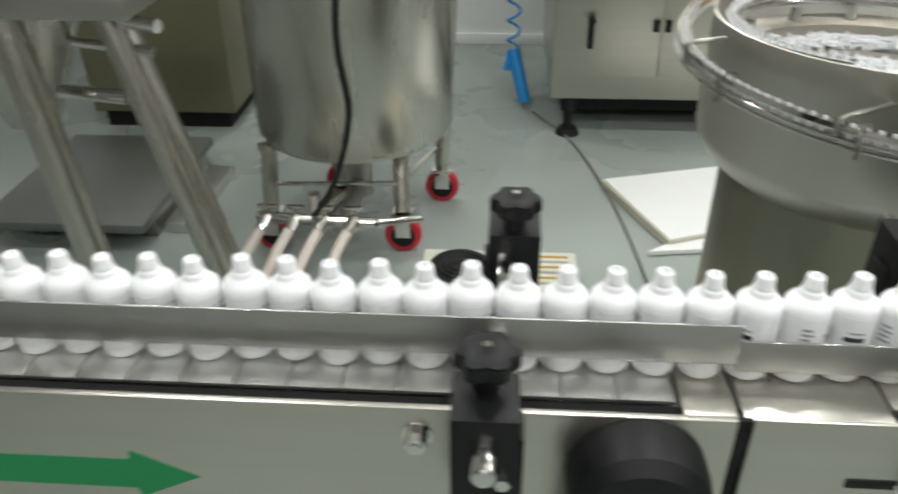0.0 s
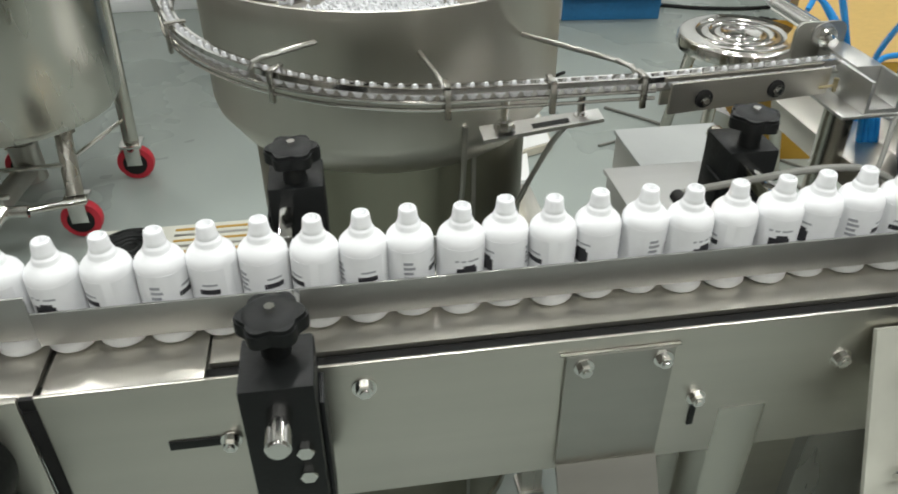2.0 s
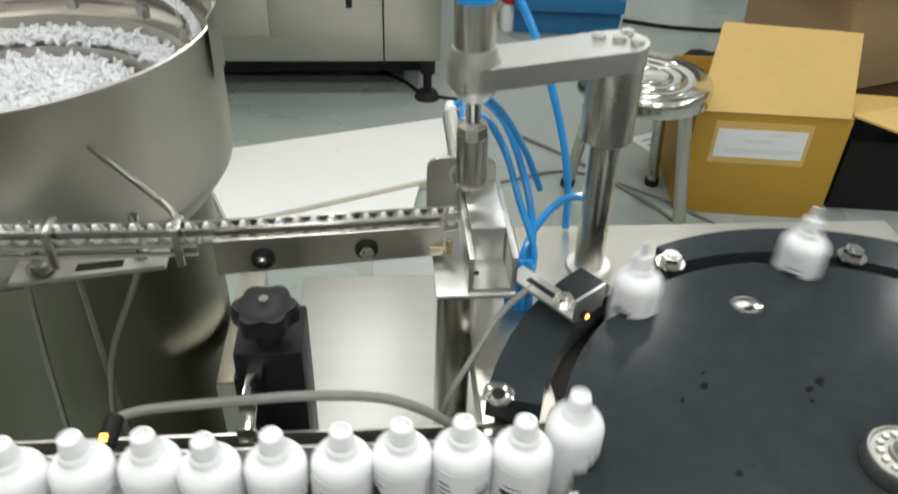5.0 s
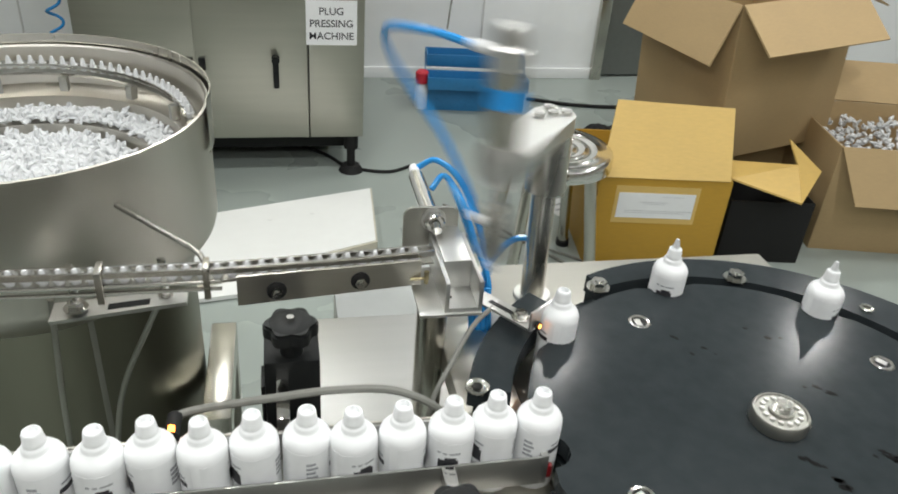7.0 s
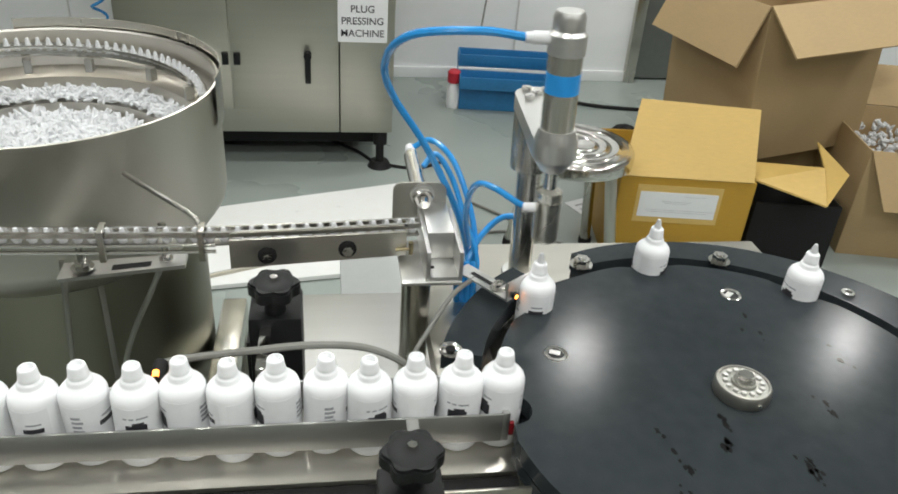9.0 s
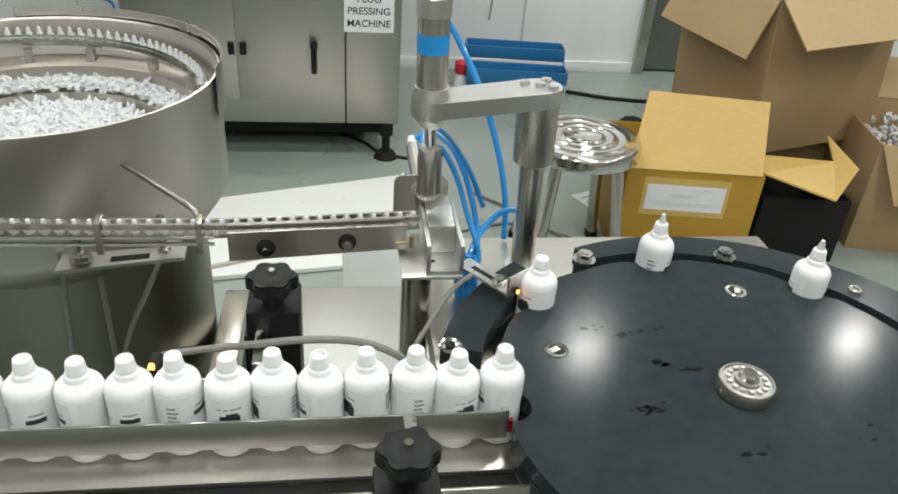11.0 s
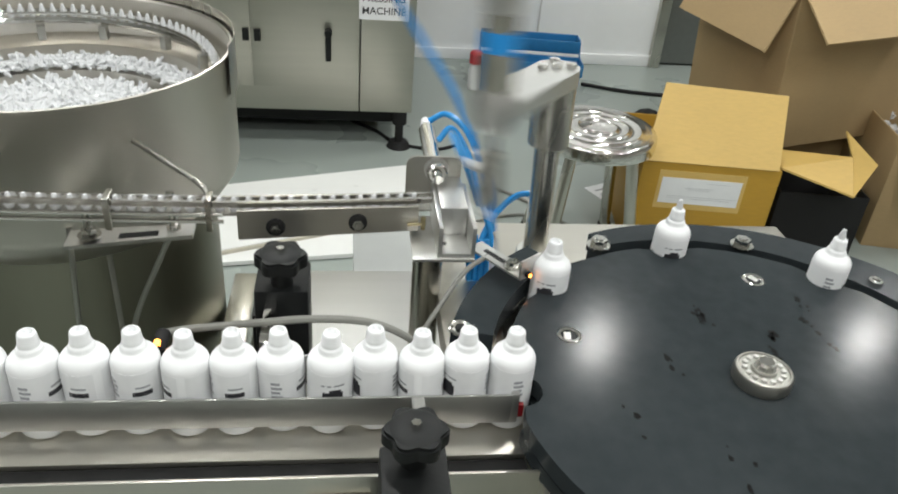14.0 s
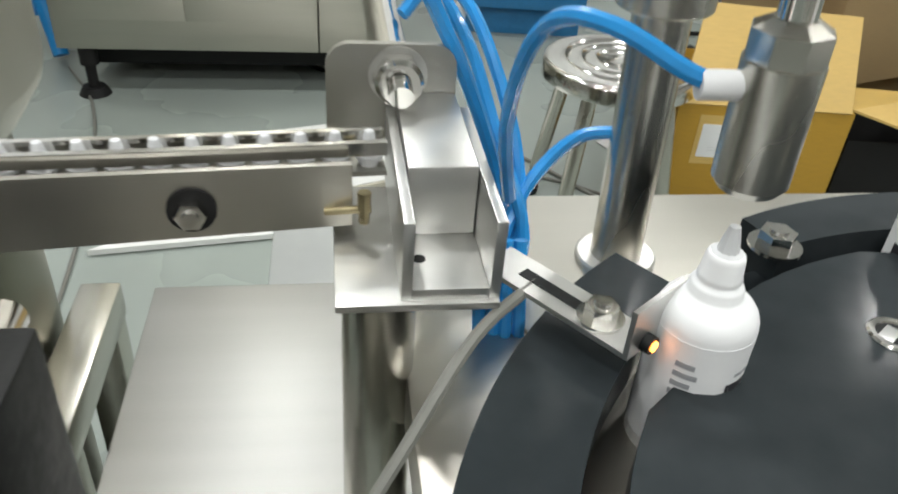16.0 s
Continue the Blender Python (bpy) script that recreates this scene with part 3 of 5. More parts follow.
bm = B()
add_lathe(bm, [(0.0, 0.0012), (0.0036, 0.0012), (0.004, 0.004), (0.0062, 0.0042), (0.0068, 0.0036), (0.0068, -0.001)], 20, (0.379, 0.132, DZ))
part("cap_screw", bm, CHROME, guide, "small socket screw")
bm = B()
add_lathe(bm, [(0.0, 0.0004), (0.007, 0.0004), (0.009, 0.0014), (0.0105, 0.0006), (0.0105, -0.001)], 24, (-0.042, 0.064, DZ))
part("bolt", bm, CHROME, guide)
bm = B()
add_cyl(bm, (-0.042, 0.064, DZ + 0.0003), (-0.042, 0.064, DZ + 0.0012), 0.0045, seg=6)
part("bolt_socket", bm, BLACKP, guide)

# ---- swing arm ----
def mirror_y(bm):
    for v in bm.verts:
        v.co.y *= -1



PIV, ARM = Vector((0.062, 0.242)), 0.111
ARMZ, LIFT = 0.128, 0.008
LEAN = pose(PIV.x, PIV.y, 0.699, 0, -1.5, 0)
post = thing("arm_post", (PIV.x, PIV.y, 0.699), "polished steel post carrying the swing arm", "post")
post.matrix_basis = LEAN
bm = B()
add_cyl(bm, (0, 0, 0), (0, 0, ARMZ + 0.001), 0.0125, seg=32)
part("pole", bm, STEEL, post, world=False)
bm = B()
add_lathe(bm, [(0.0125, 0.004), (0.019, 0.004), (0.02, 0.003), (0.02, 0.0), (0.0125, 0.0)], 32)
part("flange", bm, CASTAL, post, "thin steel base flange", world=False)
arm = thing("swing_arm", (PIV.x, PIV.y, 0.699 + ARMZ), "machined metal swing arm with air cylinder", "swing arm")
bm = B()
add_lathe(bm, [(0.0126, 0.0), (0.0195, 0.0), (0.0205, 0.001), (0.0205, 0.062), (0.0, 0.062)], 36)
part("collar", bm, STEEL, arm, "turned steel collar", world=False)
bm = B()
n = 16
o = [(0.0215 * math.sin(radians(180 * i / n)), 0.0215 * math.cos(radians(180 * i / n))) for i in range(n + 1)]
o += [(-ARM - 0.019 * math.sin(radians(180 * i / n)), -0.019 * math.cos(radians(180 * i / n))) for i in range(n + 1)]
add_prism(bm, o, 0.062, 0.078)
part("arm_plate", bm, CASTAL, arm, "flat machined arm plate", world=False)
for bx, by in ((0.0, 0.0), (-0.012, 0.009), (0.011, 0.009), (0.009, -0.01)):
    bm = B()
    add_cyl(bm, (bx, by, 0.078), (bx, by, 0.0815), 0.005, seg=18)
    add_cyl(bm, (bx, by, 0.0815), (bx, by, 0.0818), 0.0028, seg=6)
    part("cap_screw", bm, CHROME, arm, world=False)
bm = B()
add_lathe(bm, [(0.0, 0.05), (0.011, 0.05), (0.015, 0.056), (0.019, 0.062), (0.019, 0.078), (0.0165, 0.084), (0.0155, 0.088), (0.0, 0.088)], 28, (-ARM, 0, 0))
part("cylinder_nose", bm, CASTAL, arm, "pale metal cylinder nose", world=False)
bm = B()
add_cyl(bm, (-ARM, 0, 0.088), (-ARM, 0, 0.152), 0.0142, seg=28)
bar = part("barrel", bm, STEEL, arm, "shiny steel cylinder barrel", world=False)
bm = B()
add_cyl(bm, (-ARM, 0, 0.120), (-ARM, 0, 0.137), 0.0144, seg=28)
part("band", bm, BLUEB, bar, "bright blue band", world=False)
bm = B()
add_lathe(bm, [(0.0, 0.152), (0.0155, 0.152), (0.0155, 0.168), (0.013, 0.171), (0.013, 0.182), (0.011, 0.186), (0.0, 0.186)], 24, (-ARM, 0, 0))
part("end_cap", bm, CASTAL, arm, "grey metal cylinder end cap", world=False)
FIT_T = Vector((-ARM, -0.012, 0.164))
for f in (FIT_T,):
    bm = B()
    add_cyl(bm, f, f + Vector((0, -0.016, 0)), 0.0055, seg=14)
    add_cyl(bm, f + Vector((0, -0.016, 0)), f + Vector((0, -0.022, 0)), 0.0045, seg=14)
    mirror_y(bm)
    part("fitting", bm, PAPER, arm, "white push-in air fitting", world=False)
# the air hoses swing with the arm; (x, y) turned so that the rest pose points along -x
bm = B()
add_tube(bm, [FIT_T + Vector((0, -0.02, 0)), (-ARM + 0.0, -0.07, 0.168), (-ARM + 0.018, -0.125, 0.158), (-0.058, -0.146, 0.125), (-0.03, -0.14, 0.085), (-0.01, -0.11, 0.03), (0.002, -0.082, -0.03), (0.006, -0.064, -0.08), (0.004, -0.055, -0.124)], 0.0036, 8)
mirror_y(bm)
part("air_hose", bm, BLUEH, arm, "blue air hose", world=False)
# plunger slides on the arm
plunger = new("plunger")
plunger.parent = arm
bm = B()
add_cyl(bm, (0, 0, 0.022), (0, 0, 0.062), 0.0056, seg=16)
p = part("rod", bm, CHROME, plunger, "polished piston rod", world=False)
bm = B()
add_cyl(bm, (0, 0, -0.026), (0, 0, 0.012), 0.0118, seg=28)
add_cyl(bm, (0, 0, 0.012), (0, 0, 0.021), 0.0118, seg=8)
add_cyl(bm, (0, 0, 0.021), (0, 0, 0.024), 0.0115, 0.0065, seg=8)
add_cyl(bm, (0, 0, -0.029), (0, 0, -0.026), 0.0095, 0.0116, seg=28)
part("gripper", bm, STEEL, plunger, "hexagonal steel pick-up head", world=False, sharp=20)
bm = B()
add_cyl(bm, (0.0, -0.011, 0.004), (0.0, -0.023, 0.004), 0.0045, seg=12)
mirror_y(bm)
part("fitting", bm, PAPER, plunger, "white push-in air fitting", world=False)
bm = B()
add_tube(bm, [(0, -0.018, 0.004), (0.002, -0.028, 0.008), (0.012, -0.046, 0.016), (0.030, -0.060, 0.012), (0.052, -0.066, -0.012), (0.074, -0.066, -0.05), (0.088, -0.060, -0.088)], 0.003, 8)
mirror_y(bm)
part("air_hose", bm, BLUEH, plunger, "blue air hose", world=False)

# ---- chute and feeder rail ----
RC, RR = Vector((-0.452, 0.450)), 0.266
arc = [(RC.x + RR * math.cos(radians(a)), RC.y + RR * math.sin(radians(a))) for a in range(130, 271, 5)]
LINE = [Vector(p) for p in arc] + [Vector((-0.42, 0.184)), Vector((-0.35, 0.185)), Vector((-0.25, 0.188)), Vector((-0.15, 0.195)), Vector((-0.058, 0.203))]
RAILZ = 0.786


def rise(x, y):
    """How far the rail climbs above its chute end at a place in plan."""
    if x > RC.x and y < RC.y:
        return 0.004 * min(1.0, max(0.0, (-0.25 - x) / 0.2))
    a = math.atan2(RC.x - x, RC.y - y)
    return 0.004 + 0.022 * max(0.0, a) / (math.pi / 2)


def lift(bm):
    for v in bm.verts:
        v.co.z += rise(v.co.x, v.co.y)
    return bm


def along(line, d):
    """Point and heading d metres back from the end of a flat line."""
    for a, b in zip(line[::-1], line[-2::-1]):
        seg = (a - b).length
        if d <= seg:
            return a + (b - a) * (d / seg), math.atan2(a.y - b.y, a.x - b.x)
        d -= seg
    return line[0], 0.0


def offset(line, o):
    out = []
    for i, p in enumerate(line):
        d = (line[min(i + 1, len(line) - 1)] - line[max(i - 1, 0)]).normalized()
        out.append(p + Vector((-d.y, d.x)) * o)
    return out


rail = thing("plug_rail", (-0.475, 0.182, 0.70), "narrow steel guide rail leading white plugs from the feeder bowl", "feed rail")
for o in (-0.0052, 0.0052):
    bm = B()
    add_band(bm, [tuple(p) for p in offset(LINE, o)], 0.0014, RAILZ - 0.004, RAILZ + 0.0015)
    part("rail_bar", lift(bm), CHROME, rail)
bm = B()
add_band(bm, [tuple(p) for p in LINE], 0.0066, RAILZ - 0.0125, RAILZ - 0.0105)
part("rail_floor", lift(bm), DULL, rail)
low = [p for p in LINE if p.x < -0.235 or p.y > 0.25]
for o, z in ((-0.0075, RAILZ - 0.011), (-0.0075, RAILZ - 0.018)):
    bm = B()
    add_tube(bm, [(*p, z) for p in offset(low, o)], 0.0019, 8, 2)
    part("guide_wire", lift(bm), CHROME, rail, "thin round guide rod")
for d in (0.205, 0.292, 0.388, 0.545, 0.7):
    p, a = along(LINE, d)
    m = Matrix.Translation((p.x, p.y, 0)) @ Matrix.Rotation(a, 4, "Z")
    bm = B()
    add_box(bm, -0.0028, -0.0125, RAILZ - 0.026, 0.0028, -0.0085, RAILZ + 0.005, 0.0006, m)
    add_box(bm, -0.0028, -0.0125, RAILZ + 0.002, 0.0028, 0.009, RAILZ + 0.005, 0.0006, m)
    part("tie", lift(bm), STEEL, rail)
bm = B()
bent_sheet(bm, [(-0.237, 0.1765, 0.753), (-0.071, 0.1905, 0.757), (-0.071, 0.1905, 0.783), (-0.237, 0.1765, 0.783)], 0.003)
sp = part("side_plate", bm, STEELH, rail, "brushed steel chute side plate")
bm = B()
bent_sheet(bm, [(-0.237, 0.198, 0.753), (-0.071, 0.211, 0.757), (-0.071, 0.211, 0.783), (-0.237, 0.198, 0.783)], 0.003)
part("side_plate", bm, STEELH, rail)
for x, y, z in ((-0.203, 0.1765, 0.766), (-0.128, 0.183, 0.768)):
    bm = B()
    add_cyl(bm, (x, y, z), (x + 0.0002, y - 0.002, z), 0.0088, seg=20)
    part("washer", bm, RUBBER, sp)
    bm = B()
    add_cyl(bm, (x, y - 0.002, z), (x + 0.0003, y - 0.007, z), 0.0056, seg=6)
    add_cyl(bm, (x, y - 0.007, z), (x + 0.0003, y - 0.0085, z), 0.003, seg=10)
    part("bolt", bm, CHROME, sp)
bm = B()
add_cyl(bm, (-0.081, 0.186, 0.764), (-0.064, 0.183, 0.767), 0.0016, seg=10)
add_cyl(bm, (-0.0665, 0.183, 0.761), (-0.0665, 0.183, 0.774), 0.0021, 0.0026, seg=8)
part("wing_screw", bm, BRASS, sp, "small brass screw")
# thin stays between bowl and rail, and the slotted bracket
for a, b in (((-0.352, 0.293, 0.795), (-0.268, 0.2, 0.792)), ((-0.462, 0.25, 0.8), (-0.447, 0.184, 0.79)), ((-0.555, 0.264, 0.81), (-0.615, 0.235, 0.804)), ((-0.678, 0.42, 0.825), (-0.725, 0.41, 0.82))):
    bm = B()
    add_tube(bm, [a, ((a[0] + b[0]) / 2, (a[1] + b[1]) / 2, (a[2] + b[2]) / 2 + 0.001), b, (b[0], b[1], b[2] - 0.02)], 0.0028, 8, 3)
    part("stay", bm, DULL, rail)
sb = thing("slotted_bracket", (-0.35, 0.24, 0.6), "slotted steel support bracket under the feed rail", "bracket")
bm = B()
bent_sheet(bm, [(-0.405, 0.207, 0.719), (-0.285, 0.209, 0.732), (-0.285, 0.229, 0.734), (-0.405, 0.234, 0.721)], 0.004)
part("bracket_plate", bm, CASTAL, sb)
bm = B()
bent_sheet(bm, [(-0.355, 0.213, 0.7249), (-0.318, 0.213, 0.7288), (-0.318, 0.221, 0.7293), (-0.355, 0.221, 0.7254)], 0.0046)
part("slot", bm, BLACKP, sb)
for x, y in ((-0.383, 0.218), (-0.305, 0.222)):
    bm = B()
    hexbolt(bm, (x, y, 0.729), (0, 0, 1), 0.0075, 0.006)
    add_cyl(bm, (x, y, 0.73), (x, y, 0.775), 0.004, seg=10)
    part("bolt", bm, CHROME, sb)
bm = B()
add_tube(bm, [(-0.415, 0.255, 0.715), (-0.418, 0.25, 0.66), (-0.424, 0.25, 0.58), (-0.43, 0.25, 0.45)], 0.003, 8)
part("rod", bm, DULL, sb)
bm = B()
add_tube(bm, [(-0.31, 0.235, 0.725), (-0.33, 0.25, 0.681), (-0.368, 0.25, 0.589), (-0.39, 0.25, 0.45)], 0.003, 8)
part("rod", bm, DULL, sb)

chute = thing("pick_up_chute", (-0.055, 0.18, 0.45), "steel U-channel pick-up chute on a round post", "chute")
for bx in ((-0.0555, 0.146, 0.752, -0.0515, 0.236, 0.784), (-0.0245, 0.146, 0.752, -0.0205, 0.236, 0.784)):
    bm = B()
    add_box(bm, *bx, 0.0006)
    part("channel_wall", bm, CASTAL, chute, "machined channel side")
bm = B()
add_box(bm, -0.0515, 0.146, 0.752, -0.0245, 0.236, 0.757, 0.0006)
ch = part("channel_floor", bm, CASTAL, chute, "machined channel floor")
bm = B()
add_box(bm, -0.051, 0.180, 0.757, -0.025, 0.246, 0.786, 0.001)
part("slide_block", bm, CASTAL, chute, "polished sliding block")
bm = B()
add_cyl(bm, (-0.0475, 0.164, 0.757), (-0.0475, 0.164, 0.7574), 0.0024, seg=12)
part("hole", bm, BLACKP, ch)
bm = B()
add_box(bm, -0.078, 0.144, 0.749, -0.0205, 0.225, 0.752, 0.0006)
part("mount_plate", bm, CASTAL, chute)
bm = B()
add_cyl(bm, (-0.061, 0.172, 0.45), (-0.061, 0.172, 0.749), 0.0145, seg=28)
part("post", bm, STEEL, chute, "round brushed steel post")
push = thing("pusher_cylinder", (-0.053, 0.27, 0.70), "small air cylinder on a rounded steel mounting plate", "air cylinder")
bm = B()
o = [(-0.08, 0.757), (-0.025, 0.757)]
o += [(-0.035 + 0.01 * math.cos(radians(a)), 0.797 + 0.01 * math.sin(radians(a))) for a in range(0, 91, 15)]
o += [(-0.07 + 0.01 * math.cos(radians(a)), 0.797 + 0.01 * math.sin(radians(a))) for a in range(90, 181, 15)]
add_prism(bm, [(x, -zz) for x, zz in o], 0.246, 0.2495)
for v in bm.verts:
    v.co = Vector((v.co.x, v.co.z, -v.co.y))
part("mounting_plate", bm, DULL, push)
bm = B()
add_cyl(bm, (-0.05, 0.2445, 0.794), (-0.05, 0.246, 0.794), 0.0125, seg=28)
part("washer", bm, CASTAL, push)
bm = B()
add_cyl(bm, (-0.05, 0.2365, 0.794), (-0.05, 0.2445, 0.794), 0.0108, seg=6)
add_cyl(bm, (-0.05, 0.2345, 0.794), (-0.05, 0.2365, 0.794), 0.0085, 0.0102, seg=24)
part("nut", bm, CHROME, push, "large hexagon nut")
bm = B()
add_cyl(bm, (-0.05, 0.226, 0.792), (-0.05, 0.2345, 0.794), 0.0052, seg=18)
part("rod", bm, CHROME, push)
bm = B()
add_cyl(bm, (-0.053, 0.2495, 0.797), (-0.053, 0.335, 0.797), 0.0085, seg=24)
add_cyl(bm, (-0.053, 0.335, 0.797), (-0.053, 0.345, 0.797), 0.0085, 0.005, seg=24)
part("barrel", bm, CHROME, push, "polished cylinder barrel")
bm = B()
add_cyl(bm, (-0.053, 0.345, 0.797), (-0.053, 0.356, 0.799), 0.006, 0.005, seg=16)
part("end_fitting", bm, PAPER, push)
bm = B()
add_tube(bm, [(-0.045, 0.29, 0.805), (-0.03, 0.30, 0.815), (-0.012, 0.29, 0.79), (0.0, 0.262, 0.755), (0.012, 0.24, 0.72), (0.01, 0.235, 0.69)], 0.0032, 8)
part("air_hose", bm, BLUEH, push, "blue air hose")

# lower hose bundle
hb = thing("air_hose_bundle", (0.01, 0.24, 0.699), "bundle of blue pneumatic hoses running down behind the chute", "air hoses")
for i, pts in enumerate((
        [(-0.05, 0.352, 0.80), (-0.03, 0.345, 0.812), (-0.008, 0.315, 0.80), (0.008, 0.275, 0.76), (0.012, 0.25, 0.725), (0.008, 0.24, 0.699)],
        [(0.062, 0.257, 0.762), (0.040, 0.264, 0.756), (0.018, 0.256, 0.738), (0.004, 0.242, 0.718), (0.0, 0.235, 0.699)],
        )):
    bm = B()
    add_tube(bm, pts, 0.0034, 8)
    part("air_hose", bm, BLUEH, hb)
hd = thing("hanging_hose_loop", (-0.014, 0.15, 0.5), "loop of dark blue hose hanging beside the chute post", "air hoses")
for o in (0, 0.006):
    bm = B()
    add_tube(bm, [(-0.018 + o, 0.2, 0.745), (-0.016 + o, 0.19, 0.70), (-0.013 + o, 0.175, 0.652), (-0.003 - o, 0.175, 0.647), (0.001 - o, 0.185, 0.69), (0.0 - o, 0.2, 0.74)], 0.003, 8)
    part("air_hose", bm, BLUEH, hd)

# ---- sensors ----
s1 = thing("bottle_sensor", (0.0, 0.14, 0.742), "slotted steel sensor bracket with a small glowing sensor", "sensor")
d = Vector((0.036, -0.048, 0)).normalized()
nrm = Vector((-d.y, d.x, 0))
p0 = Vector((-0.016, 0.177, 0.747))
bm = B()
q = [p0 - nrm * 0.009, p0 + d * 0.066 - nrm * 0.009, p0 + d * 0.066 + nrm * 0.009, p0 + nrm * 0.009]
bent_sheet(bm, q, 0.002)
part("bracket_bar", bm, CASTAL, s1)
bm = B()
q = [p0 + d * 0.014 - nrm * 0.0026 + Vector((0, 0, 0.0002)), p0 + d * 0.045 - nrm * 0.0026 + Vector((0, 0, 0.0002)), p0 + d * 0.045 + nrm * 0.0026 + Vector((0, 0, 0.0002)), p0 + d * 0.014 + nrm * 0.0026 + Vector((0, 0, 0.0002))]
bent_sheet(bm, q, 0.0021)
part("slot", bm, BLACKP, s1)
bm = B()
hexbolt(bm, p0 + d * 0.05 + Vector((0, 0, 0.002)), (0, 0, 1), 0.006, 0.005)
part("bolt", bm, CHROME, s1)
bm = B()
e = p0 + d * 0.066
q = [e - nrm * 0.009, e + nrm * 0.022, e + nrm * 0.022 + Vector((0, 0, 0.02)), e - nrm * 0.009 + Vector((0, 0, 0.02))]
bent_sheet(bm, q, 0.002)
part("upright_plate", bm, CASTAL, s1)
bm = B()
q = e + d * 0.0022 + Vector((0, 0, 0.004))
add_cyl(bm, q, q + d * 0.0035, 0.0034, seg=16)
part("sensor_head", bm, BLACKP, s1, "black sensor head")
bm = B()
add_cyl(bm, q + d * 0.0034, q + d * 0.0042, 0.002, seg=12)
part("indicator", bm, AMBER, s1, "glowing amber indicator")
bm = B()
add_tube(bm, [p0 + d * 0.02, (-0.03, 0.135, 0.745), (-0.055, 0.105, 0.728), (-0.075, 0.085, 0.70), (-0.08, 0.08, 0.64), (-0.08, 0.08, 0.56)], 0.0024, 8)
part("cable", bm, GREYC, s1, "grey sensor cable")
s2 = thing("queue_sensor", (-0.27, 0.035, 0.72), "small lit sensor behind the bottle row with an arched grey cable", "sensor")
bm = B()
add_cyl(bm, (-0.279, 0.0235, 0.745), (-0.279, 0.046, 0.745), 0.0056, seg=16)
part("sensor_head", bm, RUBBER, s2)
bm = B()
add_cyl(bm, (-0.279, 0.024, 0.7505), (-0.279, 0.028, 0.752), 0.0024, seg=12)
part("indicator", bm, AMBER, s2, "glowing amber indicator")
bm = B()
add_tube(bm, [(-0.279, 0.046, 0.745), (-0.262, 0.055, 0.742), (-0.21, 0.052, 0.75), (-0.16, 0.047, 0.758), (-0.115, 0.046, 0.754), (-0.08, 0.046, 0.733), (-0.062, 0.05, 0.70), (-0.055, 0.056, 0.64)], 0.0032, 8)
part("cable", bm, GREYC, s2, "arched grey cable")
bm = B()
add_box(bm, -0.292, 0.0235, 0.70, -0.276, 0.03, 0.742, 0.001)
part("bracket", bm, CASTAL, s2)

# ---- covers below the chute ----
cv = thing("steel_cover_box", (-0.1, 0.26, 0), "brushed stainless steel machine cover box", "machine cover")
bm = B()
add_box(bm, -0.201, 0.122, 0.05, -0.004, 0.398, 0.562, 0.004)
part("body", bm, COVER, cv)
bm = B()
add_box(bm, -0.205, 0.118, 0.562, 0.0, 0.401, 0.568, 0.002)
part("lid", bm, COVER, cv, "folded steel lid")
bm = B()
add_box(bm, -0.18, 0.1195, 0.09, -0.025, 0.1225, 0.53, 0.001)
part("front_panel", bm, STEELH, cv)
cv2 = thing("steel_cover_box", (-0.05, 0.5, 0), "low grey stainless steel box behind the chute post", "machine cover")
bm = B()
add_box(bm, -0.127, 0.443, 0.0, 0.027, 0.567, 0.53, 0.003)
part("body", bm, DULL, cv2)
bm = B()
add_box(bm, -0.13, 0.44, 0.53, 0.03, 0.57, 0.536, 0.002)
part("lid", bm, GREYP, cv2, "flat steel lid")
st = thing("tube_stand", (-0.27, 0.45, 0), "square steel tube stand beside the feeder drum", "stand")
bm = B()
add_box(bm, -0.303, 0.33, 0.442, -0.268, 0.53, 0.477, 0.003)
tube = part("top_tube", bm, STEEL, st, "square steel tube")
bm = B()
add_box(bm, -0.2985, 0.5285, 0.4465, -0.2725, 0.5306, 0.4725)
part("tube_mouth", bm, RUBBER, tube)
for y0 in (0.335, 0.49):
    bm = B()
    add_box(bm, -0.3025, y0, 0.008, -0.2685, y0 + 0.034, 0.442, 0.003)
    part("leg", bm, STEEL, st)
    bm = B()
    add_box(bm, -0.3065, y0 - 0.004, 0.0, -0.2645, y0 + 0.038, 0.008, 0.002)
    part("foot_plate", bm, DULL, st)

# ---- feeder bowl ----
BC = (-0.480, 0.452, 0)
fb = thing("feeder_bowl", BC, "round stainless steel feeder bowl on a drum base", "feeder bowl")
bm = B()
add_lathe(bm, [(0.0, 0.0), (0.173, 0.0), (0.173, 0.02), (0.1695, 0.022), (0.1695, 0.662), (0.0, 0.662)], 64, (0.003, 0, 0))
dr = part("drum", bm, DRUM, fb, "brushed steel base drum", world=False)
for a in (-62,):
    bm = B()
    m = Matrix.Translation((0.003, 0, 0)) @ Matrix.Rotation(radians(a), 4, "Z")
    add_box(bm, 0.169, -0.003, 0.04, 0.1712, 0.003, 0.655, 0.0006, m)
    part("seam", bm, DULL, dr, world=False)
bm = B()
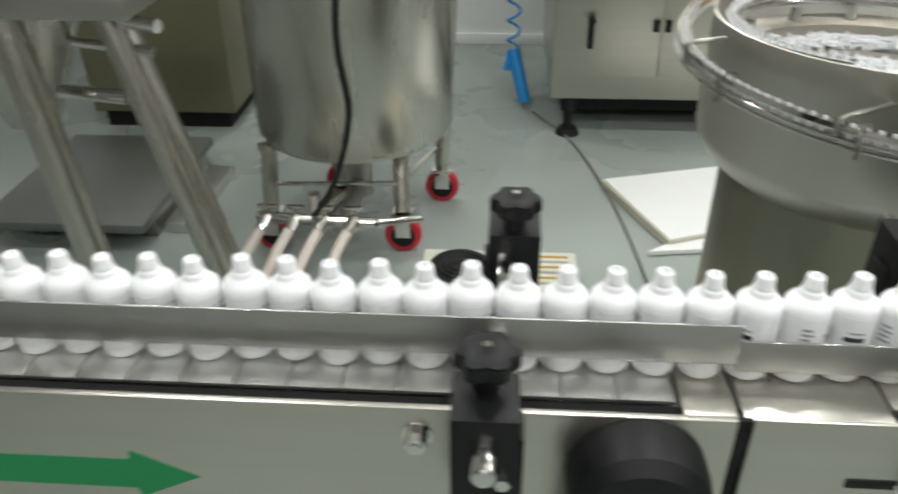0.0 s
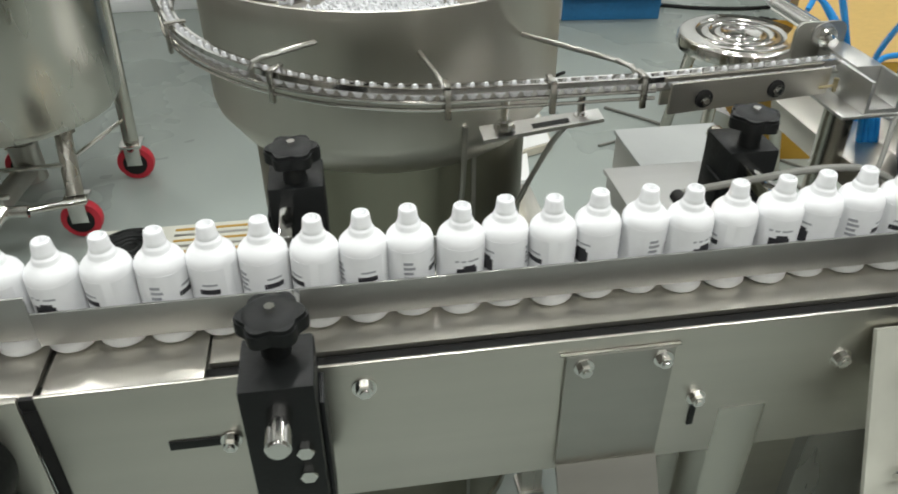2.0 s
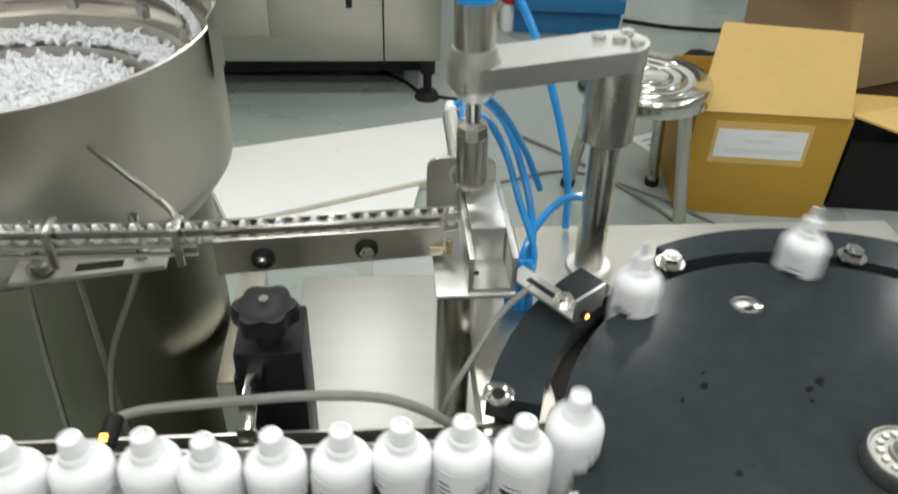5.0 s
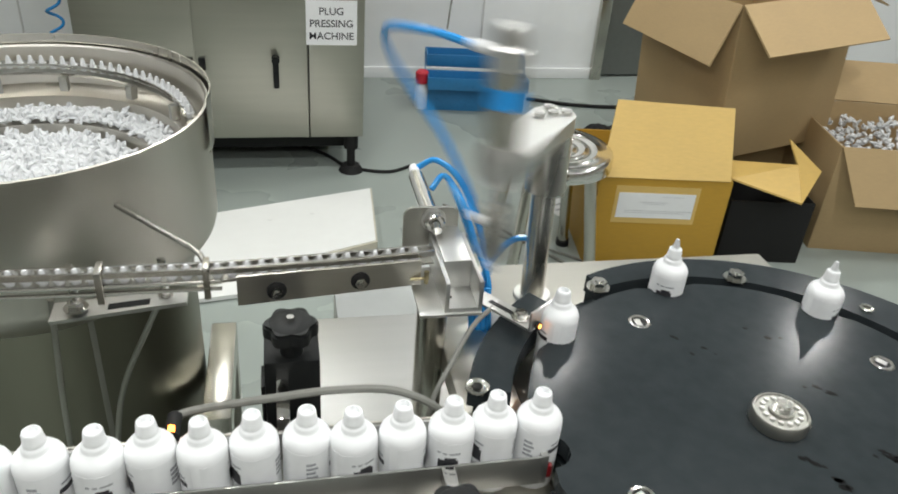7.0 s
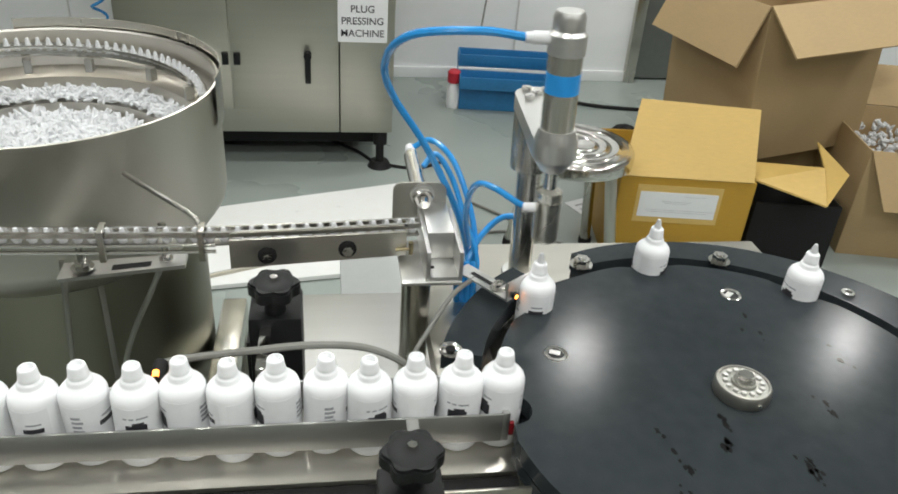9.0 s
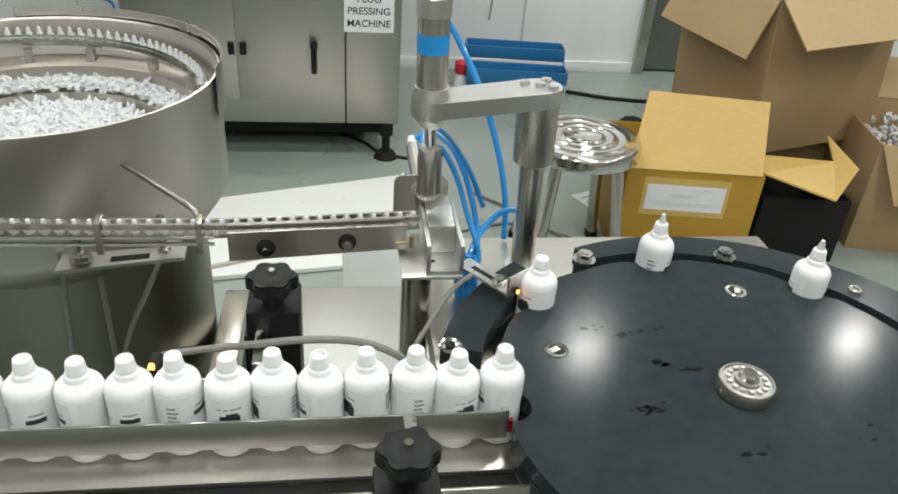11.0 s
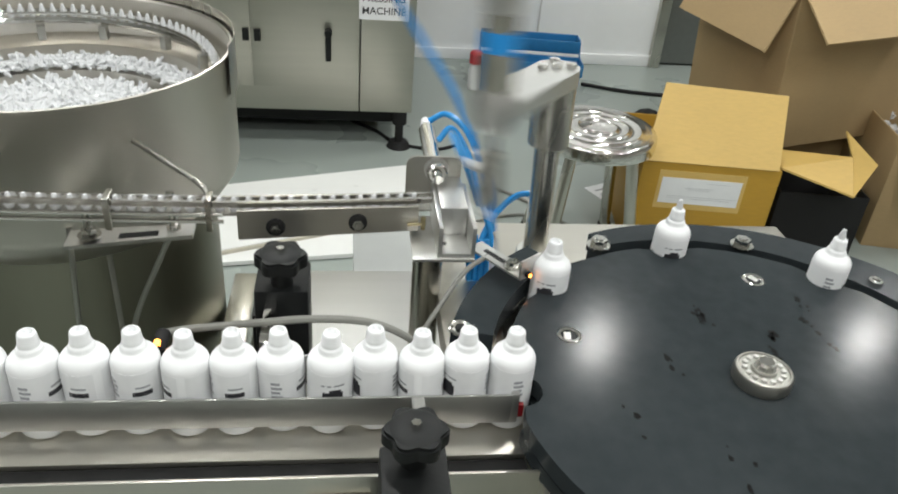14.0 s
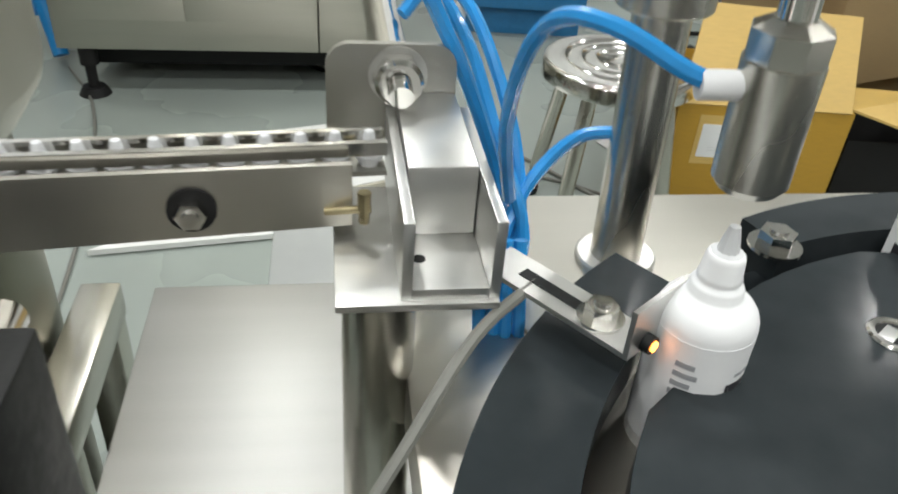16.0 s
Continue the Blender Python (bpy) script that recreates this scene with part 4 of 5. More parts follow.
add_lathe(bm, [(0.160, 0.650), (0.170, 0.652), (0.186, 0.664), (0.204, 0.690), (0.2065, 0.700), (0.206, 0.838), (0.2068, 0.840), (0.204, 0.8405), (0.2025, 0.838), (0.2025, 0.79), (0.178, 0.781), (0.174, 0.764), (0.142, 0.757), (0.138, 0.738), (0.0, 0.742)], 72)
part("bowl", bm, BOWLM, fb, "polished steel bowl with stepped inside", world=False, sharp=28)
bm = B()
add_lathe(bm, [(0.2085, 0.79), (0.21, 0.79), (0.21, 0.853), (0.2085, 0.853)], 40, a0=radians(-8), a1=radians(112))
part("rim_guard", bm, STEEL, fb, "outer steel rim guard", world=False)
bm = B()
for o in (0.179, 0.192):
    pts = [(o * math.cos(radians(a)), o * math.sin(radians(a)), 0.811 + 0.00012 * (a - 10)) for a in range(10, 236, 9)]
    add_tube(bm, pts, 0.0022, 6, 2)
pts = [(0.1855 * math.cos(radians(a)), 0.1855 * math.sin(radians(a)), 0.801 + 0.00012 * (a - 10)) for a in range(10, 236, 9)]
add_tube(bm, pts, 0.0045, 6, 2)
part("inner_track", bm, CHROME, fb, "curved inner rail of the bowl", world=False)
for a in (25, 55, 85, 110, 140):
    bm = B()
    m = Matrix.Rotation(radians(a), 4, "Z")
    add_box(bm, 0.171, -0.005, 0.789, 0.182, 0.005, 0.807, 0.001, m)
    part("track_clip", bm, DULL, fb, world=False)


# ---- plugs ----
def plug_bm(bm, m=None, seg=10):
    prof = [(0.0, 0.0), (0.0036, 0.0), (0.004, 0.004), (0.0054, 0.0045), (0.0054, 0.006), (0.0037, 0.0064), (0.003, 0.0105), (0.0018, 0.0155), (0.0, 0.0158)]
    n0 = len(bm.verts)
    add_lathe(bm, prof, seg)
    if m is not None:
        bm.verts.ensure_lookup_table()
        for v in bm.verts[n0:]:
            v.co = m @ v.co


bm = B()
rng = random.Random(3)
small = []
for i in range(3400):
    if i < 2000:
        a, r = rng.uniform(0, 2 * math.pi), 0.127 * math.sqrt(rng.random())
        z = 0.749 + 0.012 * max(0.0, 1 - (r / 0.13) ** 2) + rng.uniform(-0.004, 0.0)
    else:
        a, r = rng.uniform(0, 2 * math.pi), rng.uniform(0.147, 0.171)
        z = 0.765 + rng.uniform(-0.004, 0.001) + max(0, r - 0.155) * 0.3
    m = Matrix.Translation((r * math.cos(a), r * math.sin(a), z)) @ Euler((rng.uniform(0, 6), rng.uniform(0, 6), rng.uniform(0, 6))).to_matrix().to_4x4() @ Matrix.Scale(0.8, 4)
    small.append(m)
for i in range(58):
    a = radians(12 + 3.85 * i)
    small.append(Matrix.Translation((0.1855 * math.cos(a), 0.1855 * math.sin(a), 0.8055 + 0.00012 * 3.85 * i)))
pv, pf = [], []
tmp = B()
plug_bm(tmp, seg=6)
tmp.verts.index_update()
base = [v.co.copy() for v in tmp.verts]
faces = [[v.index for v in f.verts] for f in tmp.faces]
tmp.free()
for m in small:
    o = len(pv)
    pv += [m @ c for c in base]
    pf += [[o + k for k in f] for f in faces]
for prof in ([(0.131 * k / 8, 0.747 + 0.013 * (1 - (k / 8) ** 2)) for k in range(9)], [(0.145 + 0.0275 * k / 8, 0.7625 + 0.0006 * k) for k in range(9)]):
    n, o = 36, len(pv)
    for i in range(n):
        a = 2 * math.pi * i / n
        pv += [Vector((r * math.cos(a), r * math.sin(a), zz)) for r, zz in prof]
    pf += [[o + i * 9 + k, o + ((i + 1) % n) * 9 + k, o + ((i + 1) % n) * 9 + k + 1, o + i * 9 + k + 1] for i in range(n) for k in range(8)]
me = bpy.data.meshes.new("plug_heap")
me.from_pydata(pv, [], pf)
me.materials.append(PLUG)
heap = new("plug_heap", me)
heap.matrix_basis = pose(*BC)
tagged(heap, "heap of loose white plastic plugs in the bowl", "plugs", "", "stuff")

bm = B()
plug_bm(bm)
plug_mesh = finish(bm, "plug", PLUG)
PSTEP = 0.0128
plugs = []
for i in range(74):
    ob = tagged(new("plug", plug_mesh), "small white plastic dropper plug on the feed rail", "plug", "plugs on the feed rail")
    plugs.append(ob)

# ---- back of the room ----
cab = thing("pressing_machine_cabinet", (-0.355, 2.35, 0), "tall brushed stainless steel machine cabinet on levelling feet", "machine cabinet")
bm = B()
add_box(bm, -0.776, 2.0, 0.135, -0.108, 2.7, 1.75, 0.004)
part("body", bm, CABM, cab)
bm = B()
add_box(bm, -0.105, 2.0, 0.135, 0.067, 2.7, 1.75, 0.004)
part("side_column", bm, CABM, cab, "narrow steel side column")
bm = B()
add_box(bm, -0.772, 1.994, 0.215, -0.445, 2.0, 1.7, 0.002)
dl = part("door", bm, CABM, cab)
bm = B()
add_box(bm, -0.441, 1.994, 0.215, -0.112, 2.0, 1.7, 0.002)
dr2 = part("door", bm, CABM, cab)
for dd, x in ((dl, -0.662), (dr2, -0.206)):
    bm = B()
    add_box(bm, x - 0.009, 1.972, 0.31, x + 0.009, 1.994, 0.405, 0.004)
    add_cyl(bm, (x, 1.965, 0.4), (x, 1.994, 0.4), 0.012, seg=16)
    part("handle", bm, BLACKP, dd, "black door handle")
for dd, x in ((dl, -0.459), (dr2, -0.424)):
    bm = B()
    add_box(bm, x - 0.010, 1.986, 0.362, x + 0.010, 1.9945, 0.4, 0.003)
    part("lock", bm, BLACKP, dd, "black cabinet lock")
for x in (-0.71, 0.03):
    for y in (2.03, 2.6):
        bm = B()
        add_cyl(bm, (x, y, 0.02), (x, y, 0.135), 0.014, seg=16)
        add_cyl(bm, (x, y, 0.085), (x, y, 0.135), 0.024, seg=16)
        add_cyl(bm, (x, y, 0.0), (x, y, 0.022), 0.042, 0.03, 20)
        part("foot", bm, RUBBER, cab, "black levelling foot")
bm = B()
add_box(bm, -0.73, 2.1, 0.06, 0.02, 2.65, 0.13)
part("belly_pan", bm, BLACKP, cab)
sign = tagged(new("sign"), "white paper sign with black capital letters", "sign")
bm = B()
add_box(bm, -0.113, -0.002, -0.068, 0.043, 0.0, 0.068)
sign.matrix_basis = pose(0, 1.999, 0.51)
part("sheet", bm, PAPER, sign, world=False)
for txt, z in (("PLUG", 0.025), ("PRESSING", -0.012), ("MACHINE", -0.05)):
    cu = bpy.data.curves.new("lettering", "FONT")
    cu.body, cu.size, cu.align_x, cu.extrude, cu.offset = txt, 0.031, "CENTER", 0.0002, 0.0003
    cu.materials.append(PRINT)
    to = new("lettering", cu)
    to.parent = sign
    to.matrix_basis = pose(-0.035, -0.0024, z, 90, 0, 0)

brd = thing("white_board", (-0.28, 1.62, 0), "white laminated board lying on the floor", "board")
bm = B()
bent_sheet(bm, [(-0.632, 1.63, 0.003), (-0.49, 1.285, 0.003), (0.06, 1.50, 0.003), (0.08, 1.84, 0.003)], 0.022)
part("core", bm, BOARDE, brd)
bm = B()
bent_sheet(bm, [(-0.625, 1.63, 0.0255), (-0.487, 1.292, 0.0255), (0.055, 1.505, 0.0255), (0.074, 1.833, 0.0255)], 0.003)
part("face_sheet", bm, BOARD, brd, "white face sheet")
brd2 = thing("white_board", (-0.2, 1.25, 0), "second white board lying tilted on the floor", "board")
bm = B()
bent_sheet(bm, [(-0.55, 1.25, 0.004), (-0.05, 1.32, 0.004), (-0.02, 1.48, 0.004), (-0.47, 1.31, 0.004)], 0.012)
part("core", bm, BOARD, brd2)

stool = thing("stool", (0.497, 1.37, 0), "round polished stainless steel stool with splayed legs", "stool")
bm = B()
add_lathe(bm, [(0.0, 0.37), (0.045, 0.37), (0.05, 0.374), (0.055, 0.37), (0.075, 0.37), (0.08, 0.374), (0.085, 0.37), (0.108, 0.37), (0.113, 0.374), (0.118, 0.37), (0.14, 0.372), (0.152, 0.37), (0.156, 0.362), (0.156, 0.335), (0.15, 0.333), (0.148, 0.358), (0.0, 0.362)], 56)
part("seat", bm, CHROME, stool, "ribbed shiny round seat", world=False, sharp=60)
for k in range(4):
    a = radians(45 + 90 * k)
    bm = B()
    add_cyl(bm, (0.11 * math.cos(a), 0.11 * math.sin(a), 0.345), (0.165 * math.cos(a), 0.165 * math.sin(a), 0.01), 0.0155, seg=18)
    part("leg", bm, STEEL, stool, world=False)
    bm = B()
    add_cyl(bm, (0.163 * math.cos(a), 0.163 * math.sin(a), 0.02), (0.166 * math.cos(a), 0.166 * math.sin(a), 0.0), 0.019, seg=18)
    part("rubber_foot", bm, RUBBER, stool, world=False)


def carton(name, at, rz, w, d, h, label, material, flaps, t=0.005, back=True):
    c = thing(name, at, label, "cardboard box", "cardboard boxes", "", rz)
    walls = [((-w / 2, -d / 2, 0), (w / 2, -d / 2 + t, h)), ((-w / 2, d / 2 - t, 0), (w / 2, d / 2, h)), ((-w / 2, -d / 2 + t, 0), (-w / 2 + t, d / 2 - t, h)), ((w / 2 - t, -d / 2 + t, 0), (w / 2, d / 2 - t, h))]
    for i, (a, b) in enumerate(walls):
        bm = B()
        add_box(bm, *a, *b, 0.0015)
        part("side", bm, material, c, world=False)
    bm = B()
    add_box(bm, -w / 2 + t, -d / 2 + t, 0, w / 2 - t, d / 2 - t, t)
    part("bottom", bm, material, c, world=False)
    for q, fm in flaps:
        bm = B()
        bent_sheet(bm, q, t)
        part("flap", bm, fm, c, world=False)
    return c


W, D, H = 0.37, 0.34, 0.287
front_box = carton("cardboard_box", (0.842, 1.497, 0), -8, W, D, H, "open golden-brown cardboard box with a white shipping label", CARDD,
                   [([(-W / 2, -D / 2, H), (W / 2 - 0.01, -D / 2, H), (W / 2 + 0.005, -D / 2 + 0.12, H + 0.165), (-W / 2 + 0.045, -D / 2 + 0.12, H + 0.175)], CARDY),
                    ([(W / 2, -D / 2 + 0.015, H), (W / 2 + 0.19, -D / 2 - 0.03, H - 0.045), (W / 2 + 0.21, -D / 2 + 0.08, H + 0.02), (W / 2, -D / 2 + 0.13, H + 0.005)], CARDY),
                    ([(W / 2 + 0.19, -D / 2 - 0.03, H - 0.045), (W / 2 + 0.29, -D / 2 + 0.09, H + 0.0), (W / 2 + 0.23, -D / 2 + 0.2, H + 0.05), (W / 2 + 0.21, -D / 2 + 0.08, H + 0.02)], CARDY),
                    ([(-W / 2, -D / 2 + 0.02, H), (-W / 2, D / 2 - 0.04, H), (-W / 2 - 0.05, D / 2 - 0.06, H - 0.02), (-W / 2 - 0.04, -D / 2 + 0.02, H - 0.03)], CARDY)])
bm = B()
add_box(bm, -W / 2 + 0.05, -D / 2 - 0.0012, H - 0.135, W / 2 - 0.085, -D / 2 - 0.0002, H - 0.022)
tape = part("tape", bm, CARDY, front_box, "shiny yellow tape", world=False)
bm = B()
add_box(bm, -W / 2 + 0.06, -D / 2 - 0.0022, H - 0.118, W / 2 - 0.095, -D / 2 - 0.0013, H - 0.042)
lab = part("shipping_label", bm, PAPER, front_box, "white paper shipping label", world=False)
bm = B()
for z, x0, x1 in ((0.105, 0.12, 0.18), (0.088, 0.06, 0.14), (0.083, 0.07, 0.13), (0.062, 0.02, 0.21), (0.056, 0.02, 0.19)):
    add_box(bm, -W / 2 + 0.062 + x0, -D / 2 - 0.0027, H - 0.158 + z, -W / 2 + 0.062 + x1, -D / 2 - 0.0021, H - 0.1575 + z)
part("print", bm, PRINTG, lab, "thin grey printed lines", world=False)
W2, D2, H2 = 0.445, 0.43, 0.465
big_box = carton("cardboard_box", (1.26, 1.83, 0.285), 32, W2, D2, H2, "large open kraft cardboard box stacked on other boxes", CARD,
       [([(-W2 / 2, -D2 / 2, H2), (W2 / 2, -D2 / 2, H2), (W2 / 2 - 0.03, -D2 / 2 - 0.15, H2 - 0.1), (-W2 / 2 - 0.02, -D2 / 2 - 0.15, H2 - 0.1)][::-1], CARD),
        ([(W2 / 2, -D2 / 2, H2), (W2 / 2, D2 / 2, H2), (W2 / 2 + 0.17, D2 / 2 + 0.02, H2 - 0.03), (W2 / 2 + 0.17, -D2 / 2 + 0.04, H2 - 0.07)][::-1], CARD),
        ([(-W2 / 2, -D2 / 2, H2), (-W2 / 2, D2 / 2, H2), (-W2 / 2 - 0.08, D2 / 2, H2 - 0.15), (-W2 / 2 - 0.08, -D2 / 2, H2 - 0.16)], CARD),
        ([(-W2 / 2, D2 / 2, H2), (W2 / 2, D2 / 2, H2), (W2 / 2, D2 / 2 + 0.05, H2 + 0.16), (-W2 / 2, D2 / 2 + 0.05, H2 + 0.16)], CARD)])
big_box.matrix_basis = pose(1.09, 1.56, 0.232) @ pose(0, 0, 0, 0, -4, 0) @ pose(0, 0, 0, 0, 0, 12) @ pose(W2 / 2, D2 / 2, 0)
# added black box: gives the gap between the cartons its deep shade
crate = carton("gap_shade_box", (1.19, 1.45, 0), -8, 0.25, 0.22, 0.2, "added dark box standing in for the shade between the cardboard boxes", RUBBER, [])
crate["category"] = "crate"
carton("cardboard_box", (1.36, 1.97, 0), -5, 0.46, 0.44, 0.222, "closed kraft cardboard box under the stacked one", CARD,
       [([(-0.23, -0.22, 0.222), (0.23, -0.22, 0.222), (0.23, 0.22, 0.222), (-0.23, 0.22, 0.222)], CARD)])
b3 = carton("cardboard_box", (1.68, 1.56, 0), -12, 0.5, 0.42, 0.34, "open kraft cardboard box holding small white parts", CARD,
            [([(-0.25, -0.21, 0.34), (0.25, -0.21, 0.34), (0.27, -0.29, 0.19), (-0.2, -0.29, 0.19)][::-1], CARD),
             ([(-0.25, 0.21, 0.34), (0.25, 0.21, 0.34), (0.25, 0.34, 0.44), (-0.25, 0.34, 0.44)], CARD)])
rng = random.Random(8)
me = bpy.data.meshes.new("loose_parts")
pv, pf = [], []
for i in range(260):
    m = Matrix.Translation((rng.uniform(-0.22, 0.22), rng.uniform(-0.18, 0.18), 0.27 + rng.uniform(0, 0.03))) @ Euler((rng.uniform(0, 6), rng.uniform(0, 6), 0)).to_matrix().to_4x4() @ Matrix.Scale(1.6, 4)
    o = len(pv)
    pv += [m @ c for c in base]
    pf += [[o + k for k in f] for f in faces]
me.from_pydata(pv, [], pf)
me.materials.append(PLUG)
lo = tagged(new("loose_parts", me), "white plastic plugs filling the open box", "plugs", "", "stuff")
lo.matrix_basis = b3.matrix_basis.copy()

tb = thing("toolbox", (0.6, 2.66, 0), "blue steel cantilever toolbox standing open", "toolbox", rz=-6)
bm = B()
add_box(bm, -0.2, -0.09, 0, 0.2, 0.09, 0.09, 0.004)
part("body", bm, BLUET, tb, world=False)
for i, (y0, z0) in enumerate(((-0.13, 0.1), (0.0, 0.155))):
    bm = B()
    add_box(bm, -0.205, y0, z0, 0.205, y0 + 0.006, z0 + 0.05, 0.001)
    add_box(bm, -0.205, y0 + 0.1, z0, 0.205, y0 + 0.106, z0 + 0.05, 0.001)
    add_box(bm, -0.205, y0 + 0.006, z0, -0.2, y0 + 0.1, z0 + 0.05, 0.001)
    add_box(bm, 0.2, y0 + 0.006, z0, 0.205, y0 + 0.1, z0 + 0.05, 0.001)
    add_box(bm, -0.2, y0 + 0.006, z0, 0.2, y0 + 0.1, z0 + 0.004)
    part("tray", bm, BLUET, tb, world=False)
for x in (-0.21, 0.206):
    bm = B()
    bent_sheet(bm, [(x, -0.07, 0.05), (x, -0.05, 0.05), (x, 0.07, 0.2), (x, 0.05, 0.2)], 0.004)
    part("hinge_arm", bm, BLUET, tb, world=False)
sb2 = thing("spray_bottle", (0.37, 2.62, 0), "small white bottle with a red cap", "bottle")
bm = B()
add_lathe(bm, [(0.0, 0.0), (0.026, 0.0), (0.028, 0.01), (0.028, 0.08), (0.02, 0.1), (0.016, 0.105), (0.0, 0.105)], 20)
part("body", bm, BOTTLE, sb2, world=False)
bm = B()
add_lathe(bm, [(0.02, 0.105), (0.027, 0.11), (0.027, 0.15), (0.02, 0.158), (0.0, 0.158)], 20)
part("cap", bm, RED, sb2, "red cap", world=False)
bag = tagged(new("black_bag"), "black cloth bag slumped on the floor", "bag")
bm = B()
bmesh.ops.create_icosphere(bm, subdivisions=4, radius=1)
for v in bm.verts:
    v.co = Vector((v.co.x * 0.1, v.co.y * 0.09, v.co.z * 0.13)) * (1 + 0.22 * noise.noise(v.co * 2.3) + 0.06 * noise.noise(v.co * 7))
    v.co.z = max(v.co.z, -0.11)
bag.matrix_basis = pose(0.83, 1.82, 0.11)
part("sack", bm, RUBBER, bag, world=False, sharp=80)
bm = B()
add_tube(bm, [(-0.08, -0.06, 0.02), (-0.13, -0.09, 0.03), (-0.15, -0.1, -0.02), (-0.12, -0.09, -0.05), (-0.08, -0.07, -0.03)], 0.008, 8)
part("strap", bm, RUBBER, bag, world=False)
pp = thing("paper_leaflet", (0.74, 1.72, 0.0), "white printed leaflet lying on the floor", "paper", rz=25)
bm = B()
add_box(bm, -0.1, -0.07, 0.0005, 0.1, 0.07, 0.002)
part("sheet", bm, PAPER, pp, world=False)
bm = B()
for i in range(4):
    add_box(bm, -0.08, -0.05 + i * 0.028, 0.002, 0.06, -0.042 + i * 0.028, 0.0024)
part("print", bm, PRINTG, pp, world=False)


def cable(name, pts, r, label, material=RUBBER):
    bm = B()
    add_tube(bm, pts, r, 8)
    return tagged(new(name, finish(bm, name, material)), label, "cable")


cable("floor_cable", [(0.85, 2.7, 0.008), (1.05, 2.62, 0.008), (1.3, 2.6, 0.008), (1.6, 2.7, 0.008), (2.2, 2.8, 0.008)], 0.008, "thick black cable lying on the floor")
cable("floor_cable", [(0.3, 1.75, 0.005), (0.42, 1.62, 0.005), (0.5, 1.5, 0.005), (0.62, 1.3, 0.005), (0.7, 1.0, 0.005)], 0.005, "thin dark cable lying on the floor", GREYC)
cable("floor_cable", [(0.2, 1.5, 0.005), (0.4, 1.55, 0.005), (0.6, 1.42, 0.005), (0.75, 1.25, 0.005)], 0.004, "thin dark cable lying on the floor", GREYC)
cable("floor_cable", [(-0.82, 2.2, 0.005), (-0.7, 1.95, 0.005), (-0.62, 1.6, 0.005), (-0.58, 1.3, 0.005), (-0.56, 1.0, 0.005)], 0.004, "thin grey cable lying on the floor", GREYC)
cable("floor_cable", [(-0.2, 2.3, 0.005), (-0.05, 2.15, 0.006), (0.02, 2.05, 0.005), (0.15, 2.0, 0.005), (0.25, 2.05, 0.005)], 0.006, "black cable under the cabinet")
cable("wall_cable", [(0.6, 2.98, 1.2), (0.58, 2.97, 0.9), (0.62, 2.96, 0.6), (0.55, 2.95, 0.4), (0.52, 2.9, 0.25)], 0.004, "thin cable hanging down the wall", GREYC)
cable("wall_cable", [(-0.75, 2.98, 0.42), (-0.9, 2.97, 0.36), (-1.0, 2.97, 0.4), (-1.05, 2.98, 0.5)], 0.005, "black cable looping on the wall")
coil = []
for i in range(90):
    a = i * 0.75
    coil.append((-0.9 + 0.022 * math.cos(a), 2.33 + 0.022 * math.sin(a), 0.19 + i * 0.0085))
cable("coiled_hose", coil, 0.005, "coiled blue air hose hanging", BLUEH)
gun = thing("air_gun", (-0.87, 2.4, 0), "blue air gun hanging from the coiled hose", "air gun")
bm = B()
add_cyl(bm, (-0.9, 2.33, 0.19), (-0.85, 2.25, 0.02), 0.026, 0.022, 16)
add_cyl(bm, (-0.9, 2.33, 0.19), (-0.925, 2.31, 0.12), 0.017, 0.013, 16)
part("grip", bm, BLUEB, gun)

# ---- product tank ----
TC = Vector((-1.31, 1.4, 0))
tank = thing("mixing_tank", TC, "tall round stainless steel tank on red castors", "tank")
bm = B()
add_lathe(bm, [(0.0, 0.225), (0.05, 0.228), (0.18, 0.262), (0.238, 0.289), (0.25, 0.31), (0.25, 1.35), (0.24, 1.37), (0.0, 1.42)], 64)
part("vessel", bm, STEEL, tank, "brushed steel vessel with dished bottom", world=False)
bm = B()
add_cyl(bm, (0, -0.02, 0.1), (0, -0.02, 0.2), 0.035, seg=20)
add_cyl(bm, (0, -0.3, 0.16), (0, -0.02, 0.13), 0.025, seg=20)
part("outlet", bm, DULL, tank, world=False)
